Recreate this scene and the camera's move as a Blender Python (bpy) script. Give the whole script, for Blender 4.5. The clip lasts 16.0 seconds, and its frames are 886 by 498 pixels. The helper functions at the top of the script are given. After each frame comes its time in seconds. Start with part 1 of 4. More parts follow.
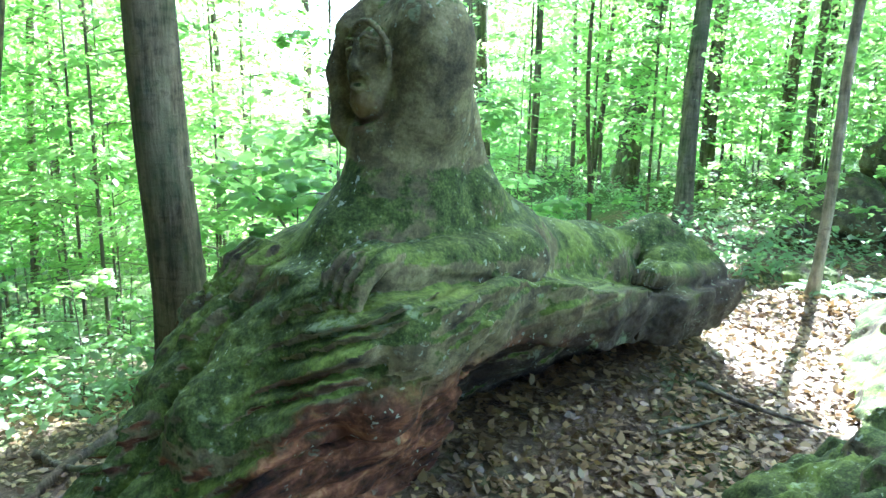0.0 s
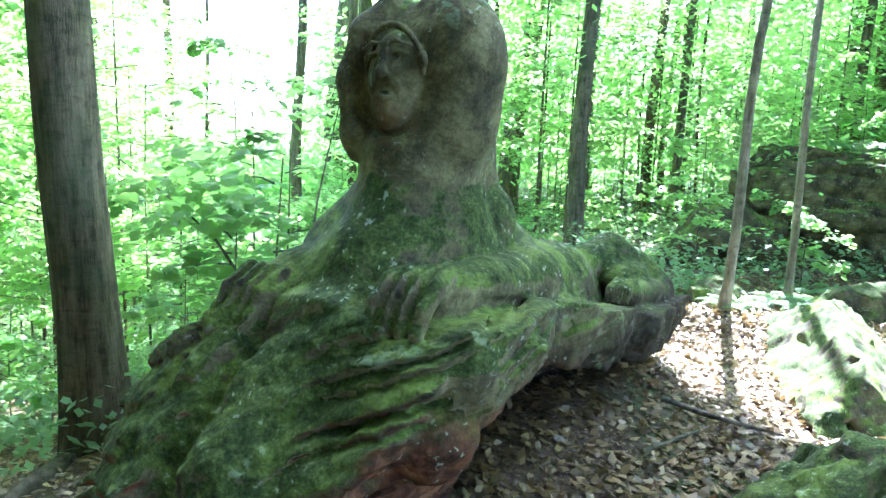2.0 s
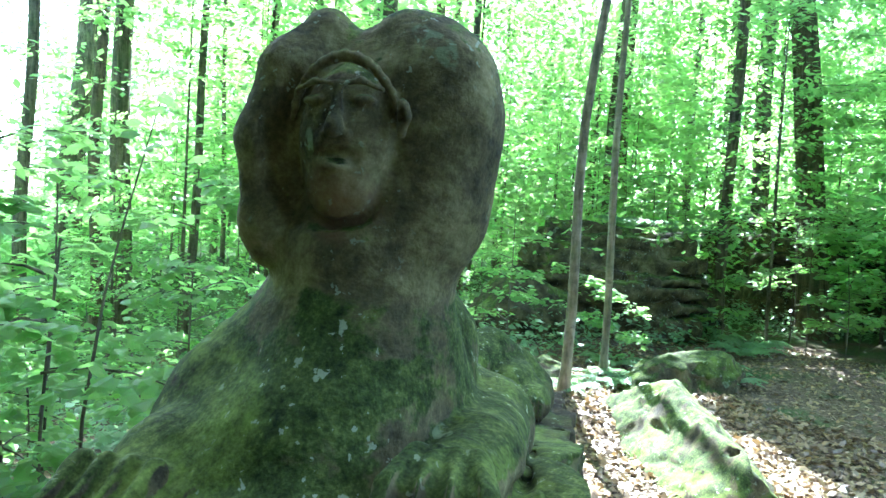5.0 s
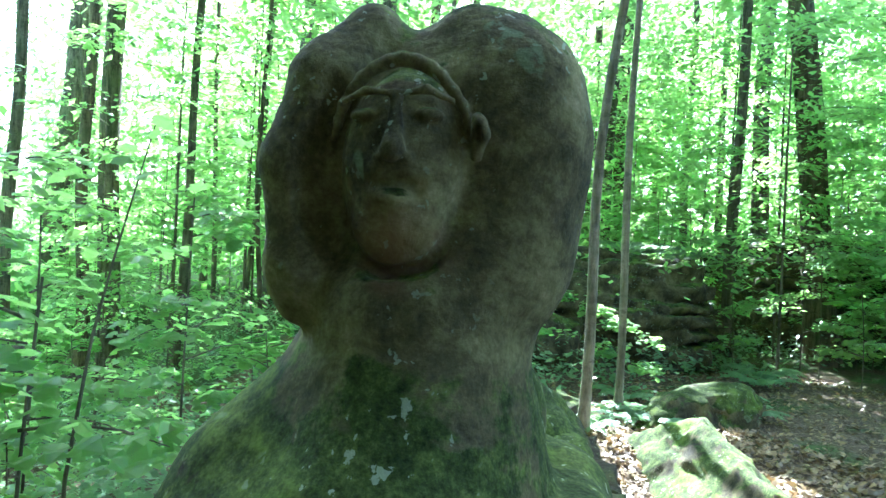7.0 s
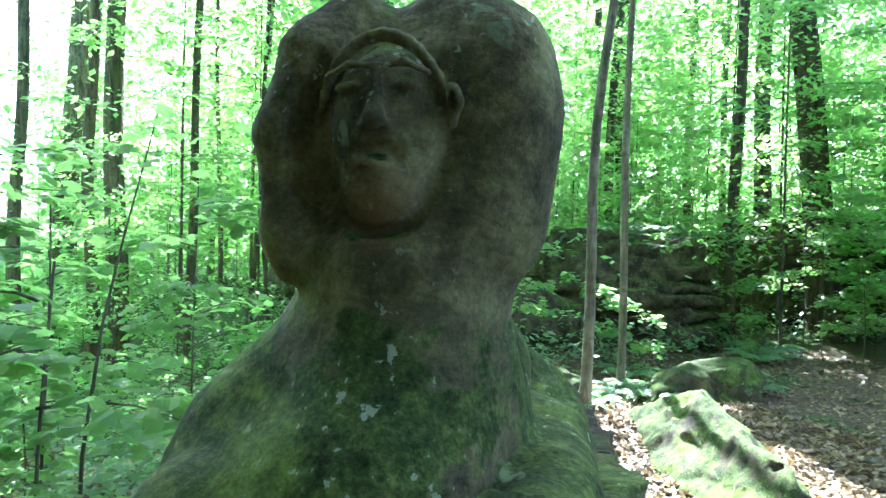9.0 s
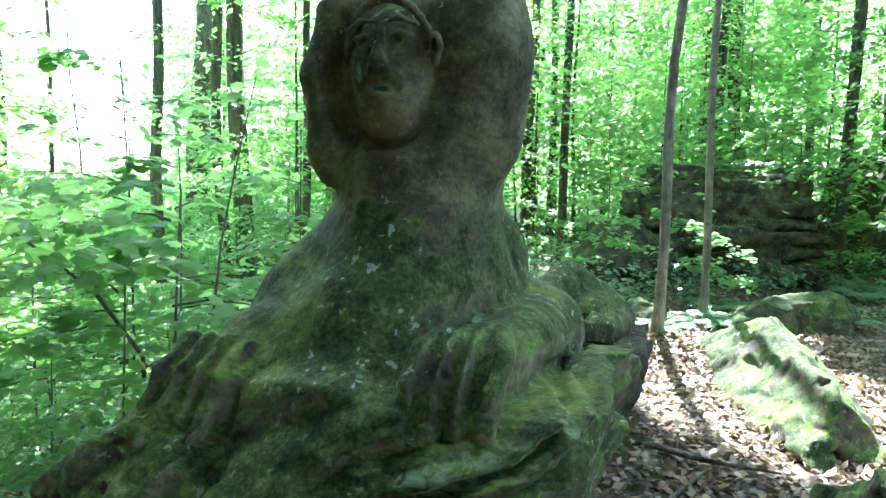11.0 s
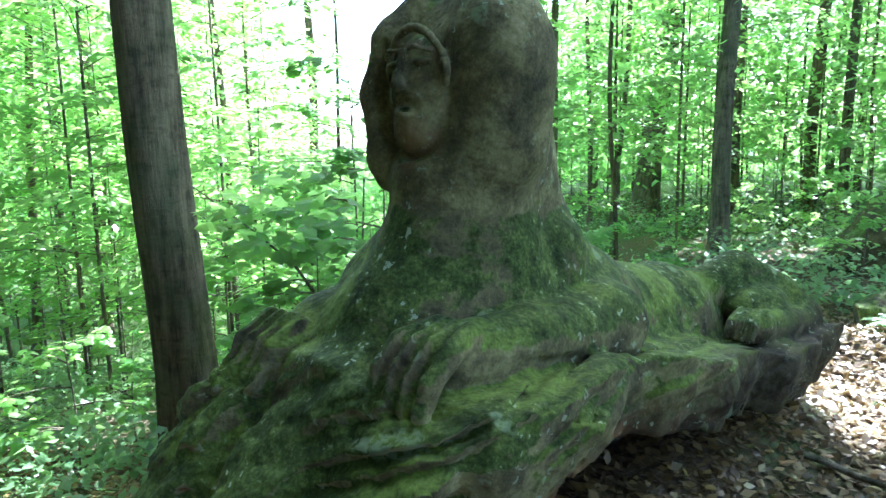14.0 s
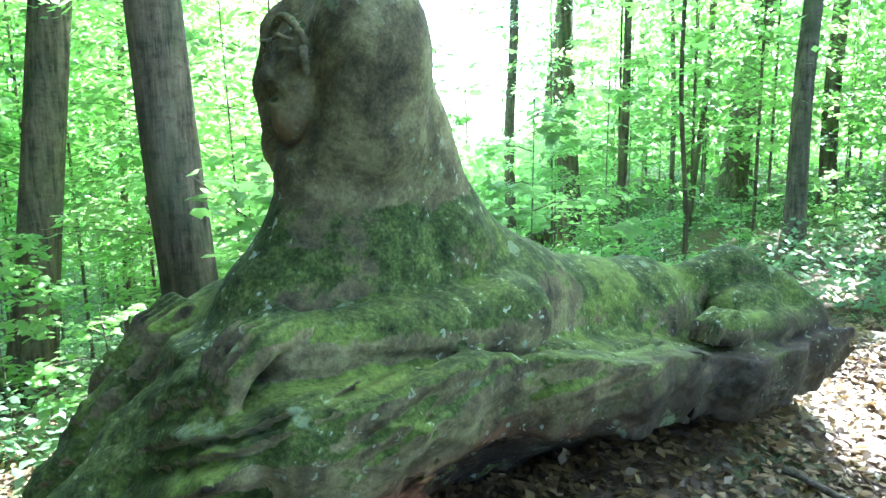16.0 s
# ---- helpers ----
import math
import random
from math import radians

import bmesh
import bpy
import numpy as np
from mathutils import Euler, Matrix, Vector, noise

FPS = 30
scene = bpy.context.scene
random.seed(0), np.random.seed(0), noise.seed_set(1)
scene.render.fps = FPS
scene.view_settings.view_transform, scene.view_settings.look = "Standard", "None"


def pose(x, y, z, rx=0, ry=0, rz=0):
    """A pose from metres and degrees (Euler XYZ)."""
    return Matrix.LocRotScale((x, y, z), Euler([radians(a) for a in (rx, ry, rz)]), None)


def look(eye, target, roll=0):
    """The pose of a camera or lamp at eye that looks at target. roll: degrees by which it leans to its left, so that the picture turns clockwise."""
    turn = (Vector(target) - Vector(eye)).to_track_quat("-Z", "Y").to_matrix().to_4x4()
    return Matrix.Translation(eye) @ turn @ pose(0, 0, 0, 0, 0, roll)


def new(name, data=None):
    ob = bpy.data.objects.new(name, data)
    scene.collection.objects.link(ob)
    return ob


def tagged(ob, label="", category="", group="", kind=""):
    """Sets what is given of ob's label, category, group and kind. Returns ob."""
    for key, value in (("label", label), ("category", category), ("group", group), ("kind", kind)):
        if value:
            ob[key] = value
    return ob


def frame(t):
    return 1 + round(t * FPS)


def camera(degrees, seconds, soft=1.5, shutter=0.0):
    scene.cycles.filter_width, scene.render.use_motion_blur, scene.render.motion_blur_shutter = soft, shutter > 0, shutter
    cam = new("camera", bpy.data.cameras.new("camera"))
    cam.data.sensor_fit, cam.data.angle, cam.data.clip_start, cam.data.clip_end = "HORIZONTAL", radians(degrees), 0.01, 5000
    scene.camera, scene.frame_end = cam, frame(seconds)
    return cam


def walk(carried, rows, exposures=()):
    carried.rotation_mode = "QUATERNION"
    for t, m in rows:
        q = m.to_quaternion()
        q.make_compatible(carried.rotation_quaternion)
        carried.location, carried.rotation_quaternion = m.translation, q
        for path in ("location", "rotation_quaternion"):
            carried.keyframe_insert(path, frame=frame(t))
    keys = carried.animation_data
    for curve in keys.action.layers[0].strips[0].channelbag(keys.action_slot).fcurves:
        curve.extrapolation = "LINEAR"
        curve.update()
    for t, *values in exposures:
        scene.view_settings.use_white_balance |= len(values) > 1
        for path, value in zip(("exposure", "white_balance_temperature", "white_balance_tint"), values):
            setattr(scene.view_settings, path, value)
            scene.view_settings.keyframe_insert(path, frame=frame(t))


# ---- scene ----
cam = camera(66.3, 16.0)
METRES, EYE, TILT, LEAN, TURN = 4.3, 1.575, -11.0, -0.95, 0.0
ROWS = [
    (0.0, 0.0, 0.0, 0.0, 0.0, 0.0, -0.0),
    (0.5, -0.0434, -0.0074, -0.0036, -2.8, 0.12, 0.22),
    (1.0, -0.076, 0.0041, -0.0044, -4.91, 0.04, 0.39),
    (1.5, -0.1061, 0.0276, 0.0001, -7.68, 1.01, 0.59),
    (2.0, -0.1374, 0.054, 0.0005, -11.78, 1.77, 0.99),
    (2.5, -0.1642, 0.0908, 0.0034, -16.45, 2.0, 1.49),
    (3.0, -0.1802, 0.1323, 0.0084, -21.52, 2.06, 2.0),
    (3.5, -0.1964, 0.1704, 0.0173, -25.44, 2.86, 2.55),
    (4.0, -0.2088, 0.2093, 0.0312, -28.91, 3.95, 3.02),
    (6.5, -0.1982, 0.3488, 0.0811, -33.24, 8.27, 3.88),
    (7.0, -0.198, 0.3582, 0.0797, -33.16, 8.32, 3.91),
    (7.5, -0.2007, 0.3573, 0.0794, -33.17, 8.26, 4.45),
    (8.0, -0.2015, 0.3555, 0.078, -33.04, 8.14, 5.18),
    (10.5, -0.2, 0.2561, 0.0302, -27.56, 4.64, 4.91),
    (11.0, -0.1952, 0.218, 0.0218, -22.8, 3.71, 4.48),
    (11.5, -0.1876, 0.1851, 0.0177, -18.22, 3.2, 3.96),
    (12.0, -0.1685, 0.1596, 0.0152, -13.34, 2.65, 3.56),
    (12.5, -0.1382, 0.1396, 0.0164, -8.19, 2.39, 3.1),
    (13.0, -0.1076, 0.1309, 0.0243, -4.11, 2.45, 2.53),
    (13.5, -0.0827, 0.1335, 0.024, -1.99, 2.46, 2.1),
    (14.0, -0.046, 0.1384, 0.03, 0.67, 2.33, 1.83),
    (14.5, -0.0149, 0.142, 0.0327, 3.11, 2.13, 1.42),
    (15.0, 0.0258, 0.1412, 0.0286, 4.66, 1.85, 1.26),
    (15.5, 0.0704, 0.1426, 0.0301, 6.66, 1.58, 0.85),
    (16.0, 0.1037, 0.1595, 0.0319, 9.01, 1.26, 0.41),
]
walk(cam, [(t, pose(0, 0, EYE, TILT, LEAN, TURN) @ pose(METRES * x, METRES * y, METRES * z, 90 + pitch, roll, yaw)) for t, x, y, z, yaw, pitch, roll in ROWS],
     exposures=[(0.0, 4.05, 4950, 12), (1.5, 4.05, 4950, 13), (3.5, 3.9, 4900, 9), (7.0, 3.5, 4900, 6), (10.5, 3.5, 4950, 11), (12.5, 3.45, 4950, 13), (14.5, 3.35, 5000, 9), (16.0, 4.0, 4900, 11)])

# ---- world and sun ----
SUN_EL, SUN_AZ = 48.0, math.degrees(math.atan2(0.56, 0.83))
world = bpy.data.worlds.new("world")
scene.world = world
world.use_nodes = True
sky = world.node_tree.nodes.new("ShaderNodeTexSky")
sky.sky_type, sky.sun_disc = "NISHITA", False
sky.sun_elevation, sky.sun_rotation = radians(SUN_EL), radians(SUN_AZ)
sky.air_density, sky.dust_density, sky.ozone_density = 1.0, 3.0, 1.0
world.node_tree.links.new(sky.outputs[0], world.node_tree.nodes["Background"].inputs[0])
world.node_tree.nodes["Background"].inputs[1].default_value = 0.15
sun = new("sun", bpy.data.lights.new("sun", "SUN"))
sun.data.energy, sun.data.angle, sun.data.color = 5.0, radians(0.6), (1.0, 0.94, 0.82)
to_sun = Vector((math.sin(radians(SUN_AZ)) * math.cos(radians(SUN_EL)), math.cos(radians(SUN_AZ)) * math.cos(radians(SUN_EL)), math.sin(radians(SUN_EL))))
sun.matrix_world = look(to_sun * 60, (0, 0, 0))


# ---- materials ----
class Nodes:
    """Short hand for building a node tree."""

    def __init__(self, name, rough=0.85):
        self.mat = bpy.data.materials.new(name)
        self.mat.use_nodes = True
        self.nt = self.mat.node_tree
        self.bsdf = self.nt.nodes["Principled BSDF"]
        self.bsdf.inputs["Roughness"].default_value = rough
        self.bsdf.inputs["Specular IOR Level"].default_value = 0.25
        self.pos = self.nt.nodes.new("ShaderNodeTexCoord").outputs["Object"]

    def node(self, kind, **inputs):
        n = self.nt.nodes.new(kind)
        for k, v in inputs.items():
            key = int(k[1:]) if k[0] == "i" and k[1:].isdigit() else k.replace("_", " ")
            if hasattr(v, "is_linked"):
                self.nt.links.new(v, n.inputs[key])
            else:
                n.inputs[key].default_value = v
        return n

    def noise(self, scale, detail=4.0, rough=0.6, vector=None, distort=0.0):
        return self.node("ShaderNodeTexNoise", Vector=vector or self.pos, Scale=scale, Detail=detail, Roughness=rough, Distortion=distort).outputs["Fac"]

    def ramp(self, fac, *stops):
        n = self.nt.nodes.new("ShaderNodeValToRGB")
        self.nt.links.new(fac, n.inputs[0])
        e = n.color_ramp.elements
        for i, (p, c) in enumerate(stops):
            el = e[i] if i < 2 else e.new(p)
            el.position = p
            el.color = (*c, 1) if isinstance(c, tuple) else (c, c, c, 1)
        return n.outputs["Color"]

    def mix(self, fac, a, b, kind="MIX"):
        n = self.nt.nodes.new("ShaderNodeMix")
        n.data_type, n.blend_type = "RGBA", kind
        for i, v in ((0, fac), (6, a), (7, b)):
            if hasattr(v, "is_linked"):
                self.nt.links.new(v, n.inputs[i])
            else:
                n.inputs[i].default_value = (*v, 1) if isinstance(v, tuple) else v
        return n.outputs[2]

    def math(self, op, a, b=0.0, c=0.0):
        n = self.nt.nodes.new("ShaderNodeMath")
        n.operation = op
        for i, v in enumerate((a, b, c)):
            if hasattr(v, "is_linked"):
                self.nt.links.new(v, n.inputs[i])
            else:
                n.inputs[i].default_value = v
        return n.outputs[0]

    def stretch(self, sx, sy, sz):
        return self.node("ShaderNodeMapping", Vector=self.pos, Scale=(sx, sy, sz)).outputs[0]

    def up(self):
        g = self.nt.nodes.new("ShaderNodeNewGeometry")
        s = self.nt.nodes.new("ShaderNodeSeparateXYZ")
        self.nt.links.new(g.outputs["Normal"], s.inputs[0])
        return s.outputs[2]

    def done(self, color, height=None, strength=0.5, distance=0.02, normal=None):
        self.nt.links.new(color, self.bsdf.inputs["Base Color"])
        if height is not None:
            b = self.node("ShaderNodeBump", Strength=strength, Distance=distance, Height=height)
            self.nt.links.new(b.outputs[0], self.bsdf.inputs["Normal"])
        return self.mat


def stone_material(name, moss_amount, rust, tone=1.0):
    n = Nodes(name, 0.92)
    big, mid, fine = n.noise(1.7, 5, 0.6, None, 0.3), n.noise(7, 8, 0.66, None, 0.25), n.noise(85, 5, 0.72)
    blot = n.noise(3.6, 6, 0.62, None, 0.5)
    where = n.nt.nodes.new("ShaderNodeSeparateXYZ")
    n.nt.links.new(n.pos, where.inputs[0])
    grain = n.math("ADD", n.math("MULTIPLY", mid, 0.5), n.math("ADD", n.math("MULTIPLY", fine, 0.2), n.math("MULTIPLY", blot, 0.3)))
    stone = n.ramp(grain, (0.39, (0.022 * tone, 0.019 * tone, 0.012 * tone)), (0.48, (0.08 * tone, 0.068 * tone, 0.035 * tone)), (0.56, (0.17 * tone, 0.148 * tone, 0.072 * tone)), (0.66, (0.31 * tone, 0.26 * tone, 0.16 * tone)))
    tuft = n.math("ADD", n.math("MULTIPLY", fine, 0.45), n.math("MULTIPLY", n.noise(17, 6, 0.7), 0.55))
    moss = n.ramp(tuft, (0.38, (0.01, 0.015, 0.004)), (0.5, (0.042, 0.06, 0.014)), (0.63, (0.125, 0.155, 0.036)))
    fresh = n.ramp(tuft, (0.36, (0.035, 0.05, 0.01)), (0.64, (0.18, 0.235, 0.04)))
    moss = n.mix(n.ramp(n.noise(2.9, 5, 0.62, None, 0.4), (0.5, 0.0), (0.6, 0.85)), moss, fresh)
    up = n.up()
    m = n.math("ADD", n.math("MULTIPLY", up, 0.95), n.math("MULTIPLY", n.math("SUBTRACT", big, 0.5), 1.6))
    m = n.math("ADD", m, n.math("MULTIPLY", n.math("SUBTRACT", mid, 0.5), 1.6))
    m = n.math("ADD", m, n.math("MULTIPLY", n.math("SUBTRACT", blot, 0.5), 1.4))
    m = n.math("ADD", m, moss_amount)
    if rust:
        # the damp lower stone is green, the dry carved head is bare
        m = n.math("ADD", m, n.node("ShaderNodeMapRange", Value=n.math("ADD", where.outputs[2], n.math("MULTIPLY", n.math("SUBTRACT", blot, 0.5), 0.6)), From_Min=1.32, From_Max=1.62, To_Min=0.16, To_Max=-0.42).outputs[0])
    m = n.ramp(m, (0.34, 0.0), (0.5, 1.0))
    col = n.mix(m, stone, moss)
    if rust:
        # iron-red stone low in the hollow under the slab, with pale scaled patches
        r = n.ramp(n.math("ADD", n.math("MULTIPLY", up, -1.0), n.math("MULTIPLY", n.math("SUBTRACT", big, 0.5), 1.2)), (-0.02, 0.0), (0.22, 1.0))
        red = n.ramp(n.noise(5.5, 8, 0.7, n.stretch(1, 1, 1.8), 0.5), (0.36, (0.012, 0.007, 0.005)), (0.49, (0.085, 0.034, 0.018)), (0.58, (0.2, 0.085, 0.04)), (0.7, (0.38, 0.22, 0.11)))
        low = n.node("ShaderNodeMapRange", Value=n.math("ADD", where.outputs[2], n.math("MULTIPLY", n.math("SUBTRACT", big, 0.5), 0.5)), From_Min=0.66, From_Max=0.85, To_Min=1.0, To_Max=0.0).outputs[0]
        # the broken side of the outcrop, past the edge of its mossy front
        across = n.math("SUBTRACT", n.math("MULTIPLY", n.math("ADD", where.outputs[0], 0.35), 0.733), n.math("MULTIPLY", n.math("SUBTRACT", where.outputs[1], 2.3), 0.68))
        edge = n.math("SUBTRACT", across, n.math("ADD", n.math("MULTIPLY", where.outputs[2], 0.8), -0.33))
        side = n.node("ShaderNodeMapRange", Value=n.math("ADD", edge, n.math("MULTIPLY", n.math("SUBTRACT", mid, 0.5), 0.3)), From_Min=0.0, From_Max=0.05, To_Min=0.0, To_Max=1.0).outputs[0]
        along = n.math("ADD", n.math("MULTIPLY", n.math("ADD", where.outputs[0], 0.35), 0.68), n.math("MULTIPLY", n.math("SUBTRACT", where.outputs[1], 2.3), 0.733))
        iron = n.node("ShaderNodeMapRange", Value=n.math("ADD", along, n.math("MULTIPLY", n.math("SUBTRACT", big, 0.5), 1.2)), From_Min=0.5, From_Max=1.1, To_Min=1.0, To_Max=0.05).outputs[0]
        # shade on the low rear side and underside, painted in as dark brown
        under_shade = n.ramp(n.math("ADD", n.math("MULTIPLY", mid, 0.7), n.math("MULTIPLY", fine, 0.3)), (0.4, (0.014, 0.011, 0.008)), (0.55, (0.05, 0.04, 0.026)), (0.68, (0.14, 0.12, 0.08)))
        col = n.mix(n.math("MULTIPLY", n.math("MAXIMUM", r, side), low), col, n.mix(iron, under_shade, red))
        # orange-brown weathering on the chin
        stain = n.node("ShaderNodeVectorMath", i0=n.pos, i1=(-0.31, 2.53, 1.605))
        stain.operation = "DISTANCE"
        near = n.node("ShaderNodeMapRange", Value=n.math("ADD", stain.outputs["Value"], n.math("MULTIPLY", n.math("SUBTRACT", mid, 0.5), 0.2)), From_Min=0.02, From_Max=0.1, To_Min=0.6, To_Max=0.0).outputs[0]
        col = n.mix(near, col, (0.24, 0.13, 0.07))
    # pale lichen: small scattered spots and a few larger rosettes
    field = n.ramp(n.noise(2.3, 3, 0.5), (0.44, 0.0), (0.58, 1.0))
    spots = n.math("MULTIPLY", n.ramp(n.noise(34, 3, 0.55, None, 0.3), (0.645, 0.0), (0.665, 1.0)), field)
    patch = n.math("MULTIPLY", n.ramp(n.noise(5.2, 2, 0.4, None, 0.3), (0.685, 0.0), (0.7, 1.0)), n.ramp(n.noise(26, 5, 0.65), (0.43, 0.0), (0.5, 1.0)))
    col = n.mix(n.math("MULTIPLY", spots, 0.85), col, (0.3, 0.33, 0.24))
    col = n.mix(n.math("MULTIPLY", patch, 0.6), col, (0.2, 0.24, 0.14))
    h = n.math("ADD", n.math("MULTIPLY", fine, 0.12), n.math("ADD", n.math("MULTIPLY", n.noise(24, 5, 0.6), 0.45), n.math("MULTIPLY", mid, 0.6)))
    return n.done(col, h, 0.6, 0.02)


def bark_material(name, dark, light):
    n = Nodes(name, 0.9)
    a = n.noise(14, 6, 0.7, n.stretch(1, 1, 0.14))
    b = n.noise(3, 3)
    c = n.noise(7, 5, 0.65, n.stretch(1, 1, 2.2), 0.4)
    a = n.math("ADD", n.math("MULTIPLY", a, 0.7), n.math("MULTIPLY", c, 0.3))
    col = n.ramp(a, (0.41, dark), (0.57, light))
    col = n.mix(n.ramp(c, (0.56, 0.0), (0.68, 0.55)), col, tuple(0.45 * v for v in dark))
    col = n.mix(n.ramp(b, (0.45, 0.0), (0.7, 0.6)), col, (0.07, 0.09, 0.045))
    return n.done(col, a, 1.0, 0.035)


def leaf_material(name, a, b, through_colour, share=0.5):
    n = Nodes(name, 0.42)
    n.bsdf.inputs["Specular IOR Level"].default_value = 0.5
    g = n.nt.nodes.new("ShaderNodeNewGeometry")
    col = n.ramp(g.outputs["Random Per Island"], (0.0, a), (1.0, b))
    n.nt.links.new(col, n.bsdf.inputs["Base Color"])
    tr = n.node("ShaderNodeBsdfTranslucent", Color=n.mix(0.85, col, through_colour))
    mx = n.nt.nodes.new("ShaderNodeMixShader")
    mx.inputs[0].default_value = share
    n.nt.links.new(n.bsdf.outputs[0], mx.inputs[1])
    n.nt.links.new(tr.outputs[0], mx.inputs[2])
    n.nt.links.new(mx.outputs[0], n.nt.nodes["Material Output"].inputs[0])
    return n.mat


def ground_material():
    n = Nodes("leaf_litter_soil", 0.95)
    a, b, c = n.noise(1.1, 5), n.noise(28, 5, 0.7), n.noise(120, 3)
    col = n.ramp(b, (0.3, (0.045, 0.032, 0.02)), (0.5, (0.12, 0.085, 0.055)), (0.7, (0.26, 0.19, 0.13)))
    far = n.node("ShaderNodeVectorMath", i0=n.pos, i1=(2.0, 4.0, 0.0))
    far.operation = "DISTANCE"
    green = n.node("ShaderNodeMapRange", Value=far.outputs["Value"], From_Min=7.0, From_Max=14.0, To_Min=0.0, To_Max=0.4).outputs[0]
    col = n.mix(n.ramp(n.math("ADD", a, green), (0.52, 0.0), (0.66, 0.8)), col, n.ramp(b, (0.35, (0.02, 0.045, 0.012)), (0.65, (0.08, 0.15, 0.03))))
    return n.done(col, n.math("ADD", b, n.math("MULTIPLY", c, 0.4)), 0.9, 0.03)


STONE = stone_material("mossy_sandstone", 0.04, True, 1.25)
BOULDER = stone_material("bright_moss_sandstone", -0.02, False, 1.0)
LEDGE = stone_material("dark_ledge_sandstone", -0.25, False, 0.8)
BARK = bark_material("grey_brown_bark", (0.045, 0.034, 0.02), (0.18, 0.14, 0.088))
BARK_PALE = bark_material("pale_sapling_bark", (0.13, 0.11, 0.08), (0.34, 0.29, 0.22))
BARK_DARK = bark_material("dark_bark", (0.05, 0.042, 0.03), (0.2, 0.165, 0.12))
GROUND = ground_material()
LEAF = leaf_material("maple_leaf", (0.09, 0.2, 0.06), (0.21, 0.33, 0.09), (0.52, 0.78, 0.23), 0.64)
# darkened copy of LEAF for unseen crowns and foliage, to cut ambient light
LEAF_DARKENED = leaf_material("darkened_canopy_leaf", (0.05, 0.1, 0.035), (0.11, 0.17, 0.06), (0.3, 0.38, 0.13), 0.5)
LEAF_LOW = leaf_material("understorey_leaf", (0.09, 0.18, 0.08), (0.19, 0.3, 0.14), (0.42, 0.6, 0.25), 0.5)
LITTER = leaf_material("dead_leaf", (0.06, 0.036, 0.016), (0.36, 0.25, 0.115), (0.28, 0.18, 0.07), 0.15)


# ---- shared builders ----
def mesh_of(name, verts, faces, mat, smooth=True):
    me = bpy.data.meshes.new(name)
    me.from_pydata([tuple(v) for v in verts], [], [tuple(f) for f in faces])
    me.materials.append(mat)
    if smooth:
        me.polygons.foreach_set("use_smooth", [True] * len(me.polygons))
    me.update()
    return me


def fast_mesh(name, verts, quads, mat, smooth=True):
    me = bpy.data.meshes.new(name)
    me.vertices.add(len(verts))
    me.vertices.foreach_set("co", np.asarray(verts, np.float32).ravel())
    k = quads.shape[1]
    me.loops.add(len(quads) * k)
    me.loops.foreach_set("vertex_index", quads.astype(np.int32).ravel())
    me.polygons.add(len(quads))
    me.polygons.foreach_set("loop_start", np.arange(0, len(quads) * k, k, dtype=np.int32))
    me.polygons.foreach_set("use_smooth", np.full(len(quads), smooth))
    me.materials.append(mat)
    me.update(calc_edges=True)
    me.validate()
    return me


def ground_z(x, y):
    """The forest floor: level by the stone, falling away past the left of it, rising to the ledges."""
    x, y = np.asarray(x, float), np.asarray(y, float)
    left = np.clip(-0.3 - x, 0, 12)
    z = -0.25 * np.minimum(left, 2.2) - 0.06 * left - np.clip((3.6 - x) / 3.5, 0, 1) * 0.2 * np.clip(y - 4.6, 0, 12)
    z = np.maximum(z, -3.2)
    z = z - 0.02 * np.clip(np.hypot(x - 4, y - 4) - 3, 0, 8) * np.clip(x / 4, 0, 1)
    along, across = 0.68 * (x + 0.35) + 0.733 * (y - 2.3), 0.733 * (x + 0.35) - 0.68 * (y - 2.3)
    z = z + (0.14 + 0.1 * np.clip(along - 1.0, 0, 1)) * np.exp(-((across + 0.1 - 0.15 * np.clip(along - 1.0, 0, 1)) / 0.4) ** 2) * np.clip(along / 0.8, 0, 1) * np.clip((3.2 - along) / 0.5, 0, 1)
    z = z + 0.22 * np.exp(-((x - 2.95) ** 2 + (y - 5.45) ** 2) / 0.4)
    z = z + 0.03 * np.sin(1.7 * x + 0.6) * np.sin(1.3 * y) + 0.015 * np.sin(4.1 * x + 1) * np.sin(3.7 * y + 2)
    return z


